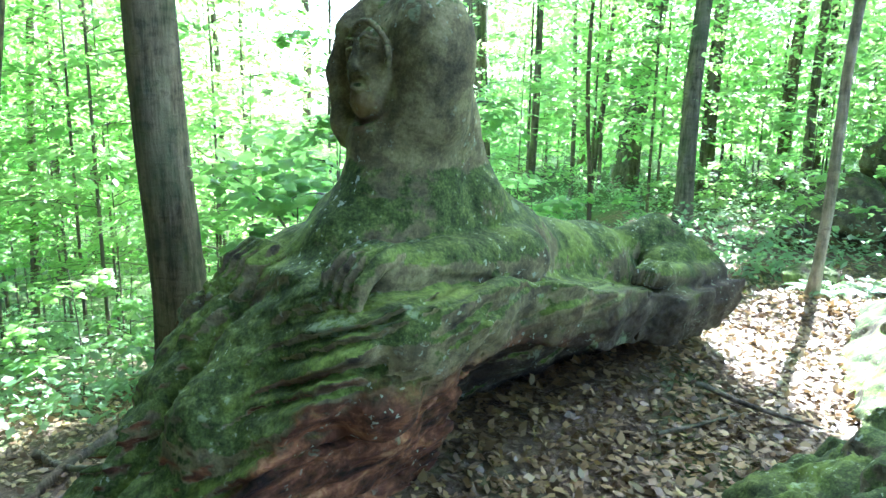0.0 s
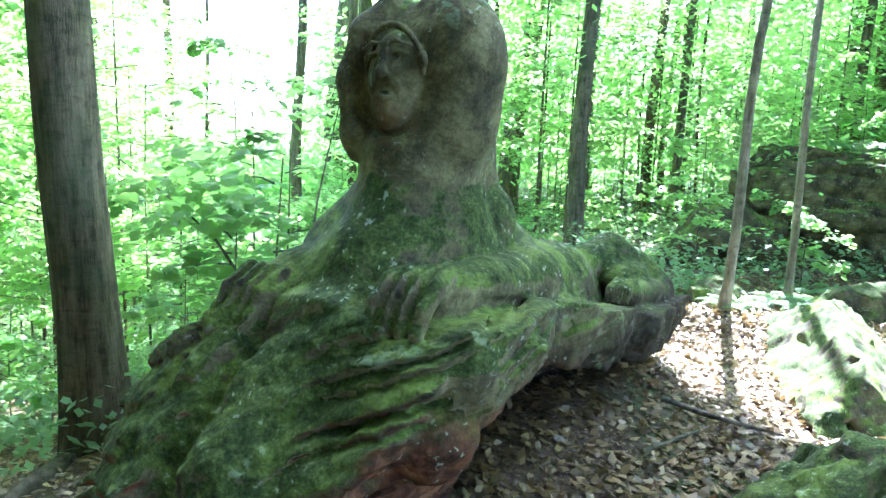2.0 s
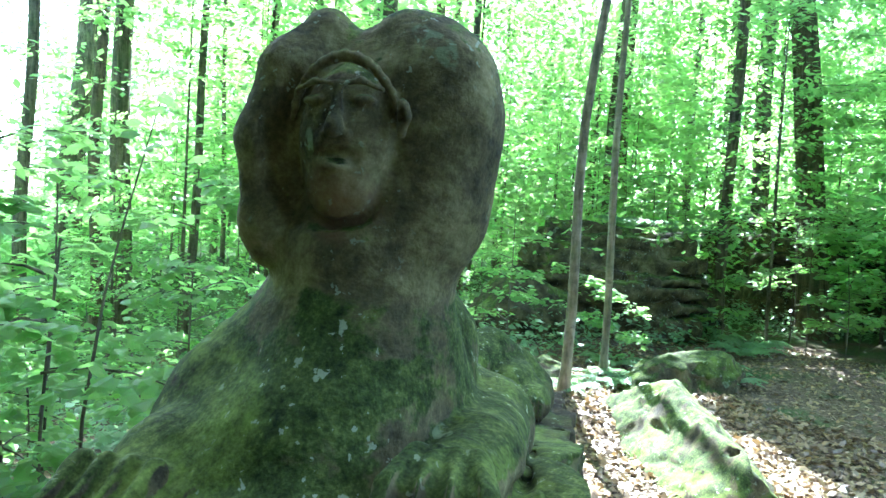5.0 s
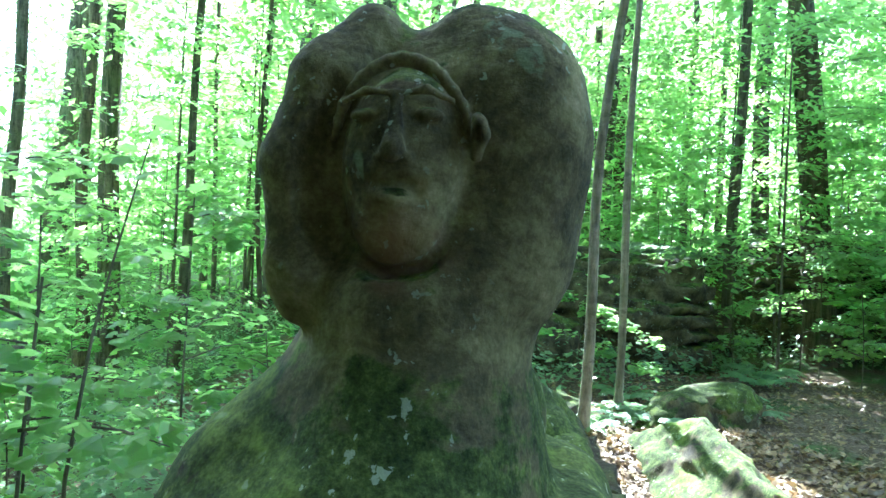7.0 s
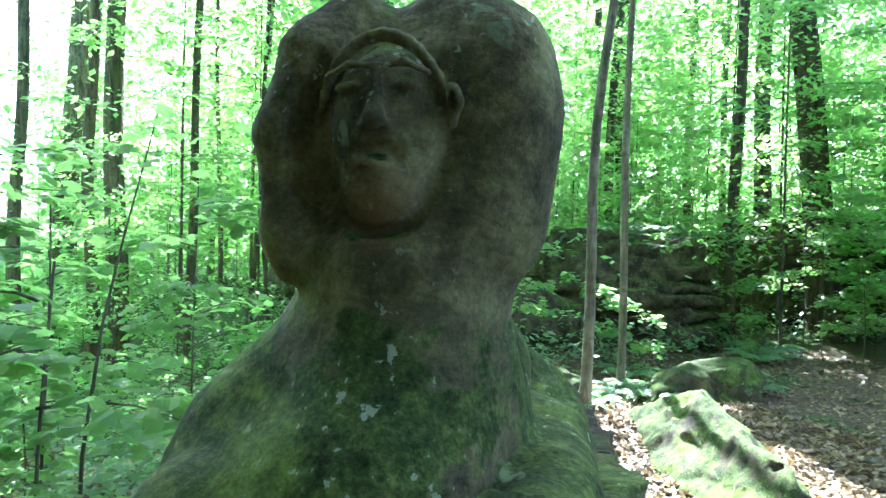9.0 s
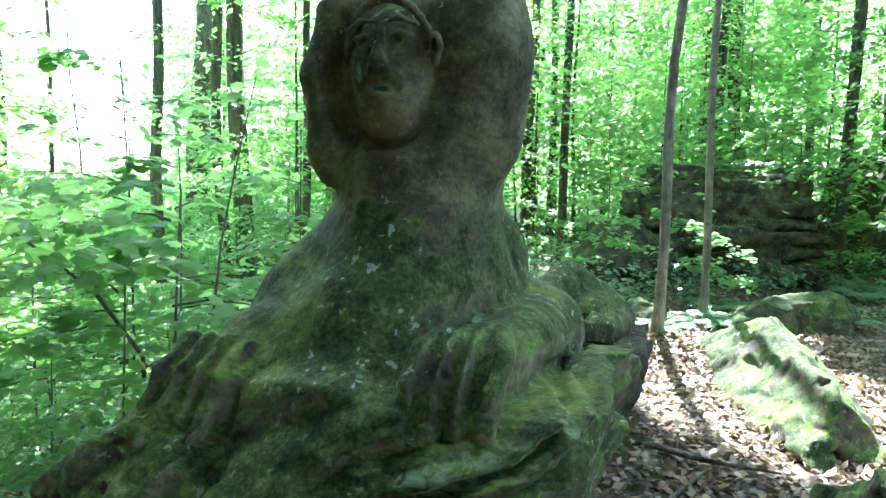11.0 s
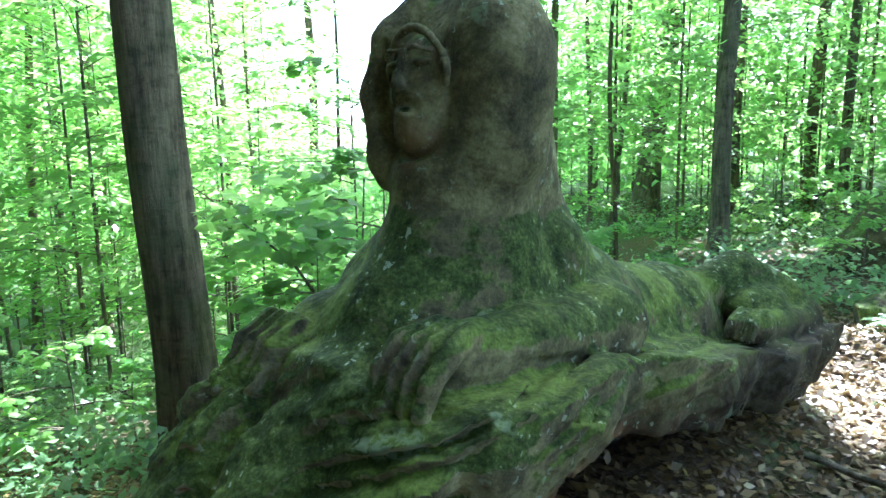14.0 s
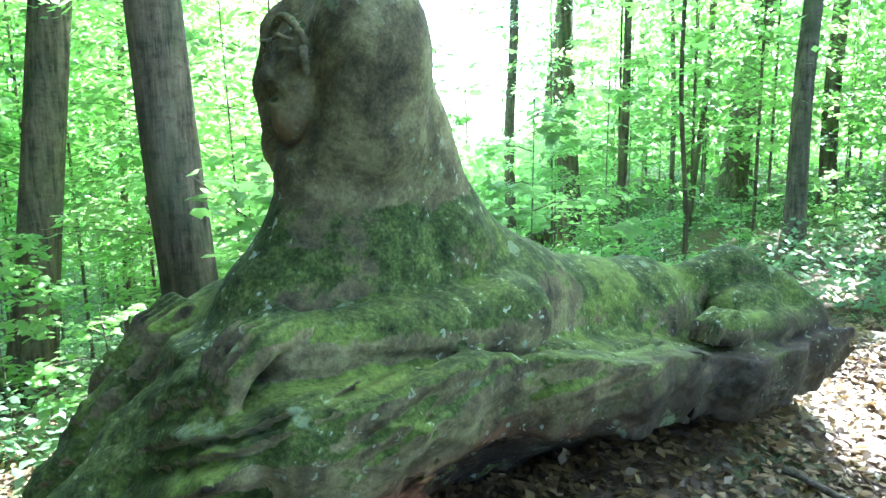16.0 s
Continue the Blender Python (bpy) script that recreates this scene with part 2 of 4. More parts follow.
# distance fields on a grid, and the surface through their zero
class Field:
    def __init__(self, lo, hi, step):
        self.lo, self.step = np.array(lo, np.float32), step
        n = [int((b - a) / step) + 1 for a, b in zip(lo, hi)]
        self.ax = [np.float32(lo[i]) + np.float32(step) * np.arange(n[i], dtype=np.float32) for i in range(3)]
        self.d = np.full(n, 9.0, np.float32)

    def window(self, lo, hi):
        s = []
        for i in range(3):
            a, b = np.searchsorted(self.ax[i], (lo[i], hi[i]))
            s.append(slice(a, b))
        x, y, z = (self.ax[i][s[i]] for i in range(3))
        return tuple(s), x[:, None, None], y[None, :, None], z[None, None, :]

    def blend(self, lo, hi, fn, k, cut=False):
        s, x, y, z = self.window(lo, hi)
        if 0 in self.d[s].shape:
            return
        a, b = self.d[s], fn(x, y, z).astype(np.float32)
        if cut:
            h = np.clip(k - np.abs(a + b), 0, None) / k
            self.d[s] = np.maximum(a, -b) + h * h * k * 0.25
        else:
            h = np.clip(k - np.abs(a - b), 0, None) / k
            self.d[s] = np.minimum(a, b) - h * h * k * 0.25

    def ball(self, c, r, k=0.05, cut=False, turn=0.0, lean=0.0):
        """An ellipsoid; turn about z, lean about its own second axis, in degrees."""
        m = max(r) * 1.25 + k + 0.04
        ct, st, cl, sl = math.cos(radians(turn)), math.sin(radians(turn)), math.cos(radians(lean)), math.sin(radians(lean))

        def fn(x, y, z):
            dx, dy, dz = x - c[0], y - c[1], z - c[2]
            px, py = ct * dx + st * dy, ct * dy - st * dx
            px, pz = cl * px + sl * dz, cl * dz - sl * px
            q = np.sqrt((px / r[0]) ** 2 + (py / r[1]) ** 2 + (pz / r[2]) ** 2)
            g = np.sqrt((px / r[0] ** 2) ** 2 + (py / r[1] ** 2) ** 2 + (pz / r[2] ** 2) ** 2) + 1e-6
            return q * (q - 1) / g
        self.blend([c[i] - m for i in range(3)], [c[i] + m for i in range(3)], fn, k, cut)

    def limb(self, a, b, ra, rb, k=0.05, cut=False):
        """A round cone from a to b."""
        m = max(ra, rb) + k + 0.04
        lo, hi = [min(a[i], b[i]) - m for i in range(3)], [max(a[i], b[i]) + m for i in range(3)]
        ab = [b[i] - a[i] for i in range(3)]
        l2 = sum(v * v for v in ab) + 1e-9

        def fn(x, y, z):
            h = np.clip(((x - a[0]) * ab[0] + (y - a[1]) * ab[1] + (z - a[2]) * ab[2]) / l2, 0, 1)
            return np.sqrt((x - a[0] - h * ab[0]) ** 2 + (y - a[1] - h * ab[1]) ** 2 + (z - a[2] - h * ab[2]) ** 2) - (ra + (rb - ra) * h)
        self.blend(lo, hi, fn, k, cut)

    def chain(self, pts, k=0.05, cut=False):
        for p, q in zip(pts, pts[1:]):
            self.limb(p[:3], q[:3], p[3], q[3], k, cut)

    def surface(self):
        """Surface nets: one vertex in each cell that the zero crosses."""
        d = self.d
        neg = d < 0
        n = d.shape
        cnt = np.zeros([v - 1 for v in n], np.int8)
        for i in (0, 1):
            for j in (0, 1):
                for k in (0, 1):
                    cnt += neg[i:n[0] - 1 + i, j:n[1] - 1 + j, k:n[2] - 1 + k]
        act = (cnt > 0) & (cnt < 8)
        idx = np.full(act.shape, -1, np.int32)
        cells = np.argwhere(act)
        idx[act] = np.arange(len(cells))
        acc, num = np.zeros((len(cells), 3), np.float32), np.zeros(len(cells), np.float32)
        corner = [(i, j, k) for i in (0, 1) for j in (0, 1) for k in (0, 1)]
        for a in corner:
            for b in corner:
                if sum(abs(p - q) for p, q in zip(a, b)) == 1 and a < b:
                    va = d[cells[:, 0] + a[0], cells[:, 1] + a[1], cells[:, 2] + a[2]]
                    vb = d[cells[:, 0] + b[0], cells[:, 1] + b[1], cells[:, 2] + b[2]]
                    cross = (va < 0) != (vb < 0)
                    t = np.where(cross, va / np.where(cross, va - vb, 1), 0)
                    p = np.array(a, np.float32) + t[:, None] * (np.array(b, np.float32) - np.array(a, np.float32))
                    acc += p * cross[:, None]
                    num += cross
        verts = self.lo + self.step * (cells + acc / num[:, None])
        quads = []
        for ax in range(3):
            o1, o2 = [(1, 2), (2, 0), (0, 1)][ax]
            a = neg.take(range(n[ax] - 1), ax)
            b = neg.take(range(1, n[ax]), ax)
            e = np.argwhere(a != b)
            e = e[(e[:, o1] > 0) & (e[:, o2] > 0) & (e[:, o1] < n[o1] - 1) & (e[:, o2] < n[o2] - 1)]
            flip = a[e[:, 0], e[:, 1], e[:, 2]]
            u, v = np.eye(3, dtype=int)[o1], np.eye(3, dtype=int)[o2]
            q = np.stack([idx[tuple((e - p).T)] for p in (u + v, v, 0 * u, u)], 1)
            quads.append(np.where(flip[:, None], q, q[:, ::-1]))
        return verts, np.concatenate(quads)


def lumpy(verts, amount, scale, seed, octaves=4, flat=(1, 1, 1)):
    """Vertices pushed about by fractal noise along their own offset direction."""
    out = np.array(verts, np.float64)
    for i, v in enumerate(out):
        p = Vector((v[0] * scale * flat[0] + seed, v[1] * scale * flat[1], v[2] * scale * flat[2]))
        out[i] += amount * np.array(noise.turbulence_vector(p, octaves, False))
    return out


# ---- the carved stone ----
AXIS, SIDE, FOOT = np.array((0.68, 0.733)), np.array((0.733, -0.68)), np.array((-0.35, 2.3))


def to_world(p):
    """From along, across, up beside the statue to the world."""
    p = np.asarray(p, float)
    xy = FOOT + p[..., 0:1] * AXIS + p[..., 1:2] * SIDE
    return np.concatenate([xy, p[..., 2:3]], -1)


def statue_field(step=0.0125, lo=(-1.35, -1.55, -0.75), hi=(3.15, 0.75, 2.1)):
    f = Field(lo, hi, step)

    def wave(u, v, z):
        # strata that dip to the front and left, and broad swells
        s = z - 0.5 * v - 0.15 * u + 0.03 * np.sin(5 * u + 4 * v)
        bed = np.abs(np.sin(math.pi * s / 0.13)) ** 0.5 * 0.034 + np.abs(np.sin(math.pi * s / 0.047 + 1)) * 0.008
        return 0.018 * np.sin(9 * u + 5 * v) * np.sin(7 * z + 3 * v) - bed + 0.024 + (0.035 * np.exp(-((s - 0.825) / 0.012) ** 2) + 0.06 * np.exp(-((s - 0.7) / 0.014) ** 2) + 0.05 * np.exp(-((s - 0.45) / 0.014) ** 2)) * np.clip(0.55 + 0.6 * np.sin(4 * v + 3 * u + 1), 0, 1)

    def flank(u, v, z):
        # the left side slopes away under the left foreleg
        return np.maximum(-0.5 * (v + 0.42) + 0.86 * (z - 0.99 + 0.12 * np.clip(u, 0, 3)), (-0.98 - v) * 0.9 + 0.15 * (z - 0.4))

    def slab(u, v, z):
        top = np.maximum(np.minimum(1.105 - 0.224 * u, 0.985), 0.78 - 0.065 * u) + 0.012 * np.sin(8 * u + 6 * v)
        e = 0.4 + 0.03 * np.sin(6 * u + 1) + 0.018 * np.sin(17 * u) - 0.12 * np.clip(0.25 - u, 0, 1) - 0.35 * np.clip(top - 0.1 - z, 0, 1)
        a = np.maximum(np.maximum(z - top, top - 0.27 - z) * 0.97, v - e)
        return np.maximum(np.maximum(a, np.maximum(-0.05 - u, u - 2.92 + 0.05 * np.sin(9 * v))), flank(u, v, z)) + wave(u, v, z) * 0.6

    def core(u, v, z):
        # the red hollow under the slab: its wall leans in towards the ground
        cave = np.clip((u - 0.25) / 0.3, 0, 1) * np.clip((2.3 - u) / 0.5, 0, 1)
        right = v - (-0.16 - 0.34 * cave + (0.62 + 0.3 * cave) * np.clip(z, -0.2, 0.85) + 0.05 * np.sin(5 * u) + 0.1 * np.clip(u - 1.6, 0, 2) + 0.035 * np.sin(11 * u + 9 * z) * np.sin(13 * z - 4 * u))
        return np.maximum(np.maximum(right, z - np.maximum(0.95 - 0.224 * u, 0.62 - 0.065 * u)), np.maximum(np.maximum(-0.05 - u, u - 2.75), flank(u, v, z))) + wave(u, v, z)

    def front(u, v, z):
        # the sloping front of the outcrop
        slope = (-0.82 * (u + 0.13) + 0.57 * (z - 0.99)) + 0.4 * np.clip(-0.55 - v, 0, 0.4) + 0.035 * np.clip((v + 0.1) / 0.15, 0, 1) + 0.03 * np.sin(7 * v + 3 * z + 1)
        right = (v - (0.27 + 0.5 * (np.clip(z, 0.1, 1.0) - 0.75))) * 0.87
        return np.maximum(np.maximum(slope, right), np.maximum(np.maximum(flank(u, v, z), u - 0.5), z - 1.01 + 0.25 * np.clip(v + 0.05, 0, 0.2))) + wave(u, v, z)

    whole = ([-9] * 3, [9] * 3)
    f.blend(*whole, slab, 0.02)
    f.blend(*whole, core, 0.05)
    f.blend(*whole, front, 0.06)

    # left lobe of the front, set off by a deep cleft
    f.chain([(0.15, -0.86, 0.66, 0.12), (-0.14, -0.82, 0.52, 0.1), (-0.28, -0.84, 0.36, 0.1)], 0.05)
    f.limb((-0.05, -0.2, 0.78), (-0.35, -0.22, 0.5), 0.17, 0.19, 0.06)
    f.chain([(0.1, -0.6, 1.1, 0.03), (-0.22, -0.6, 0.88, 0.04), (-0.5, -0.64, 0.55, 0.055), (-0.8, -0.66, 0.2, 0.07)], 0.05, True)
    f.chain([(-0.06, -0.36, 1.0, 0.02), (-0.24, -0.37, 0.84, 0.045), (-0.44, -0.42, 0.58, 0.07), (-0.7, -0.47, 0.2, 0.09)], 0.03, True)
    # an open seam along the slab's edge
    f.chain([(0.3, 0.44, 0.86, 0.012), (0.8, 0.46, 0.76, 0.018), (1.4, 0.46, 0.6, 0.012)], 0.015, True)
    # crack across the slab
    f.chain([(1.57, 0.54, 0.8, 0.026), (1.58, 0.34, 0.74, 0.016), (1.6, 0.3, 0.5, 0.03)], 0.015, True)

    # lion's body and haunch
    f.chain([(0.55, -0.22, 1.0, 0.3), (1.2, -0.24, 0.86, 0.27), (2.0, -0.24, 0.72, 0.25), (2.4, -0.24, 0.64, 0.22)], 0.1)
    f.chain([(2.2, -0.12, 0.84, 0.1), (2.5, -0.04, 0.88, 0.125), (2.68, 0.1, 0.76, 0.12), (2.8, 0.22, 0.65, 0.095)], 0.03)
    f.chain([(2.78, 0.23, 0.64, 0.085), (2.4, 0.25, 0.68, 0.075), (2.06, 0.23, 0.735, 0.07)], 0.03)
    f.chain([(2.26, 0.1, 0.84, 0.015), (2.42, 0.17, 0.8, 0.022), (2.58, 0.23, 0.76, 0.012)], 0.03, True)
    f.ball((2.42, 0.1, 0.76), (0.24, 0.13, 0.1), 0.05)
    f.ball((2.0, 0.22, 0.75), (0.13, 0.1, 0.075), 0.03)

    # chest and shoulders
    f.ball((0.66, -0.16, 0.98), (0.66, 0.3, 0.33), 0.1, lean=-13)
    f.chain([(0.42, -0.13, 1.5, 0.18), (0.45, -0.14, 1.22, 0.22), (0.5, -0.15, 1.0, 0.32)], 0.12)
    f.chain([(0.52, -0.13, 1.5, 0.14), (0.74, -0.14, 1.22, 0.16), (1.1, -0.17, 0.98, 0.2)], 0.12)
    f.chain([(0.4, -0.12, 1.42, 0.17), (0.22, -0.12, 1.06, 0.15), (0.06, -0.1, 0.84, 0.2)], 0.1)
    f.chain([(0.5, -0.22, 1.32, 0.17), (0.42, -0.4, 1.06, 0.2), (0.4, -0.5, 0.9, 0.2)], 0.1)
    f.chain([(0.2, -0.3, 1.0, 0.17), (0.08, -0.3, 0.86, 0.17)], 0.1)

    f.limb((0.03, 0.04, 0.875), (0.03, 0.3, 0.87), 0.14, 0.12, 0.03)
    f.limb((-0.02, 0.0, 0.7), (-0.02, 0.22, 0.66), 0.17, 0.15, 0.04)

    # right and left forelegs
    f.chain([(0.85, 0.15, 0.99, 0.125), (0.34, 0.18, 1.045, 0.1), (0.06, 0.155, 1.06, 0.085)], 0.025)
    f.limb((0.78, 0.14, 1.0), (1.0, -0.06, 1.0), 0.125, 0.16, 0.07)
    f.chain([(0.02, 0.27, 1.06, 0.014), (0.4, 0.28, 0.985, 0.018), (0.9, 0.285, 0.88, 0.018), (1.3, 0.2, 0.82, 0.02), (1.9, 0.16, 0.68, 0.02)], 0.03, True)
    f.chain([(0.2, 0.03, 1.16, 0.01), (0.5, 0.06, 1.2, 0.012), (0.8, 0.06, 1.12, 0.01)], 0.03, True)
    f.chain([(0.55, -0.52, 0.98, 0.13), (0.15, -0.46, 1.02, 0.1), (-0.04, -0.45, 0.98, 0.08)], 0.05)
    for i in range(4):
        v = 0.07 + 0.053 * i
        f.chain([(0.08, v * 0.7 + 0.045, 1.125, 0.032), (-0.03, v, 1.105, 0.033), (-0.09, v - 0.005, 1.05, 0.032), (-0.115, v - 0.008, 0.985, 0.026)], 0.004)
        if i:
            f.chain([(0.05, v * 0.85 - 0.0, 1.165, 0.01), (-0.045, v - 0.0265, 1.13, 0.022), (-0.11, v - 0.0315, 1.055, 0.024), (-0.145, v - 0.0345, 0.98, 0.016)], 0.004, True)
        v = -0.55 + 0.05 * i
        f.chain([(0.0, v, 1.07, 0.026), (-0.1, v, 1.02, 0.025), (-0.17, v - 0.01, 0.91, 0.018)], 0.01)
        if i:
            f.chain([(0.0, v - 0.025, 1.095, 0.012), (-0.115, v - 0.025, 1.035, 0.02), (-0.185, v - 0.035, 0.92, 0.019)], 0.006, True)
        v = 0.17 + 0.033 * i
        f.chain([(2.02, v, 0.81, 0.02), (1.9, v, 0.78, 0.02), (1.865, v, 0.72, 0.017)], 0.006)
        if i:
            f.chain([(2.0, v - 0.0165, 0.835, 0.009), (1.89, v - 0.0165, 0.8, 0.011), (1.845, v - 0.0165, 0.72, 0.011)], 0.004, True)

    # head: heavy hair in two lobes round a long worn face
    f.ball((0.46, -0.13, 1.76), (0.18, 0.25, 0.285), 0.08)
    f.ball((0.44, -0.005, 1.82), (0.17, 0.165, 0.235), 0.05)
    f.ball((0.43, 0.045, 1.79), (0.15, 0.135, 0.21), 0.04)
    f.ball((0.43, 0.01, 1.6), (0.16, 0.15, 0.17), 0.06)
    f.ball((0.34, 0.0, 1.55), (0.07, 0.075, 0.09), 0.04)
    f.chain([(0.4, -0.235, 1.985, 0.075), (0.34, -0.3, 1.89, 0.08), (0.315, -0.345, 1.74, 0.072), (0.32, -0.335, 1.55, 0.066), (0.33, -0.325, 1.5, 0.06)], 0.03)
    f.chain([(0.42, -0.05, 1.975, 0.085), (0.4, 0.03, 1.9, 0.11)], 0.04)
    f.chain([(0.5, -0.12, 1.82, 0.16), (0.58, -0.13, 1.56, 0.18), (0.76, -0.14, 1.3, 0.15)], 0.08)
    f.ball((0.36, -0.158, 2.13), (0.3, 0.05, 0.115), 0.04, True)
    # the hollow in which the face sits, deepest beside the cheek
    f.ball((0.165, -0.148, 1.74), (0.1, 0.145, 0.195), 0.03, True)
    f.chain([(0.24, -0.27, 1.88, 0.018), (0.25, -0.3, 1.76, 0.034), (0.255, -0.292, 1.64, 0.034), (0.26, -0.24, 1.55, 0.02)], 0.02, True)
    f.ball((0.315, -0.148, 1.735), (0.115, 0.116, 0.172), 0.012)
    f.ball((0.33, -0.135, 1.48), (0.1, 0.15, 0.1), 0.06)
    # cap edge over the brow, and the crease inside it
    arc = [(0.272 - 0.03 * math.sin(a), -0.148 + 0.125 * math.cos(a), 1.742 + 0.17 * math.sin(a), 0.005 + 0.006 * math.sin(a)) for a in np.linspace(0.2, 2.94, 15)]
    f.chain(arc, 0.012)
    f.chain([(0.252 - 0.042 * math.sin(a), -0.148 + 0.108 * math.cos(a), 1.742 + 0.146 * math.sin(a), 0.007) for a in np.linspace(0.3, 2.85, 15)], 0.01, True)
    # cheek and chin lines against the neck
    f.chain([(0.26 - 0.02 * abs(math.sin(a)), -0.148 + 0.124 * math.cos(a), 1.735 + 0.182 * math.sin(a), 0.015) for a in np.linspace(3.3, 6.1, 15)], 0.014, True)
    # worn features: sockets with lids, brows, nose, mouth, chin, ear
    for v in (-0.207, -0.095):
        f.ball((0.2, v, 1.816), (0.025, 0.033, 0.019), 0.012, True)
        f.ball((0.232, v, 1.815), (0.022, 0.026, 0.012), 0.003)
    f.chain([(0.232, -0.245, 1.838, 0.006), (0.206, -0.2, 1.852, 0.007), (0.203, -0.16, 1.846, 0.006)], 0.008)
    f.chain([(0.228, -0.055, 1.838, 0.006), (0.206, -0.095, 1.852, 0.007), (0.203, -0.135, 1.846, 0.006)], 0.008)
    f.chain([(0.206, -0.147, 1.845, 0.011), (0.196, -0.147, 1.79, 0.014), (0.186, -0.147, 1.755, 0.022)], 0.008)
    for v in (-0.168, -0.126):
        f.ball((0.205, v, 1.744), (0.014, 0.013, 0.011), 0.006)
    f.chain([(0.212, -0.19, 1.699, 0.008), (0.198, -0.147, 1.704, 0.014), (0.21, -0.1, 1.698, 0.011)], 0.006, True)
    f.ball((0.2, -0.106, 1.686), (0.02, 0.02, 0.015), 0.01, True)
    f.ball((0.212, -0.15, 1.676), (0.022, 0.035, 0.012), 0.012)
    f.ball((0.243, -0.147, 1.625), (0.035, 0.075, 0.05), 0.03)
    f.chain([(0.238, -0.012, 1.81, 0.013), (0.232, -0.006, 1.785, 0.016), (0.242, -0.014, 1.75, 0.011)], 0.006)
    f.ball((0.225, -0.01, 1.783), (0.012, 0.007, 0.016), 0.004, True)
    f.ball((0.7, 0.0, 1.22), (0.15, 0.12, 0.15), 0.04)
    return f


# face, right forepaw, left forepaw and hind foot are cut finer than the rest
FINE = [((0.1, -0.46, 1.44), (0.44, 0.12, 2.0)), ((-0.24, 0.0, 0.9), (0.16, 0.34, 1.22)), ((-0.26, -0.68, 0.84), (0.08, -0.32, 1.14)), ((1.8, 0.1, 0.62), (2.14, 0.36, 0.87))]


def carved_stone():
    verts, quads = statue_field().surface()
    mid = verts[quads].mean(1)
    inside = np.zeros(len(quads), bool)
    for lo, hi in FINE:
        inside |= ((mid > np.array(lo)) & (mid < np.array(hi))).all(1)
    V, Q, count = [verts], [quads[~inside]], len(verts)
    for lo, hi in FINE:
        v, q = statue_field(0.006, np.array(lo) - 0.05, np.array(hi) + 0.05).surface()
        mid = v[q].mean(1)
        q = q[((mid > np.array(lo) - 0.012) & (mid < np.array(hi) + 0.012)).all(1)]
        used, q = np.unique(q, return_inverse=True)
        V.append(v[used])
        Q.append(q.reshape(-1, 4) + count)
        count += len(used)
    p, quads = np.concatenate(V).astype(float), np.concatenate(Q)
    q = lumpy(p, 0.012, 5.0, 3.0, 3)
    q = lumpy(q, 0.009, 13.0, 5.0, 3, (1, 1, 1.5))
    q = lumpy(q, 0.004, 31.0, 9.0, 2)
    # the dressed stone is smoother than the raw outcrop
    keep = np.clip((p[:, 2:3] + 0.2 * p[:, 0:1] - 0.9) / 0.12, 0, 1)
    p = p + (q - p) * (1 - 0.72 * keep)
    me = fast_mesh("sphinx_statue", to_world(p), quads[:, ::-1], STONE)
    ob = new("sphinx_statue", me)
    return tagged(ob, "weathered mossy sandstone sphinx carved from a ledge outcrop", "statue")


carved_stone()


# ---- ground ----
def ground():
    r = np.concatenate([np.arange(0, 9, 0.09), np.geomspace(9, 400, 60)])
    a = np.linspace(0, 2 * math.pi, 220, endpoint=False)
    R, A = np.meshgrid(r, a, indexing="ij")
    x, y = 0.8 + R * np.sin(A), 3.6 + R * np.cos(A)
    z = ground_z(x, y)
    v = np.stack([x, y, z], -1).reshape(-1, 3)
    n, m = R.shape
    i, j = np.meshgrid(np.arange(n - 1), np.arange(m), indexing="ij")
    q = np.stack([i * m + j, i * m + (j + 1) % m, (i + 1) * m + (j + 1) % m, (i + 1) * m + j], -1).reshape(-1, 4)
    tagged(new("ground", fast_mesh("ground", v, q[:, ::-1], GROUND)), "forest floor of brown leaf litter and bare soil", "ground", kind="structure")


ground()


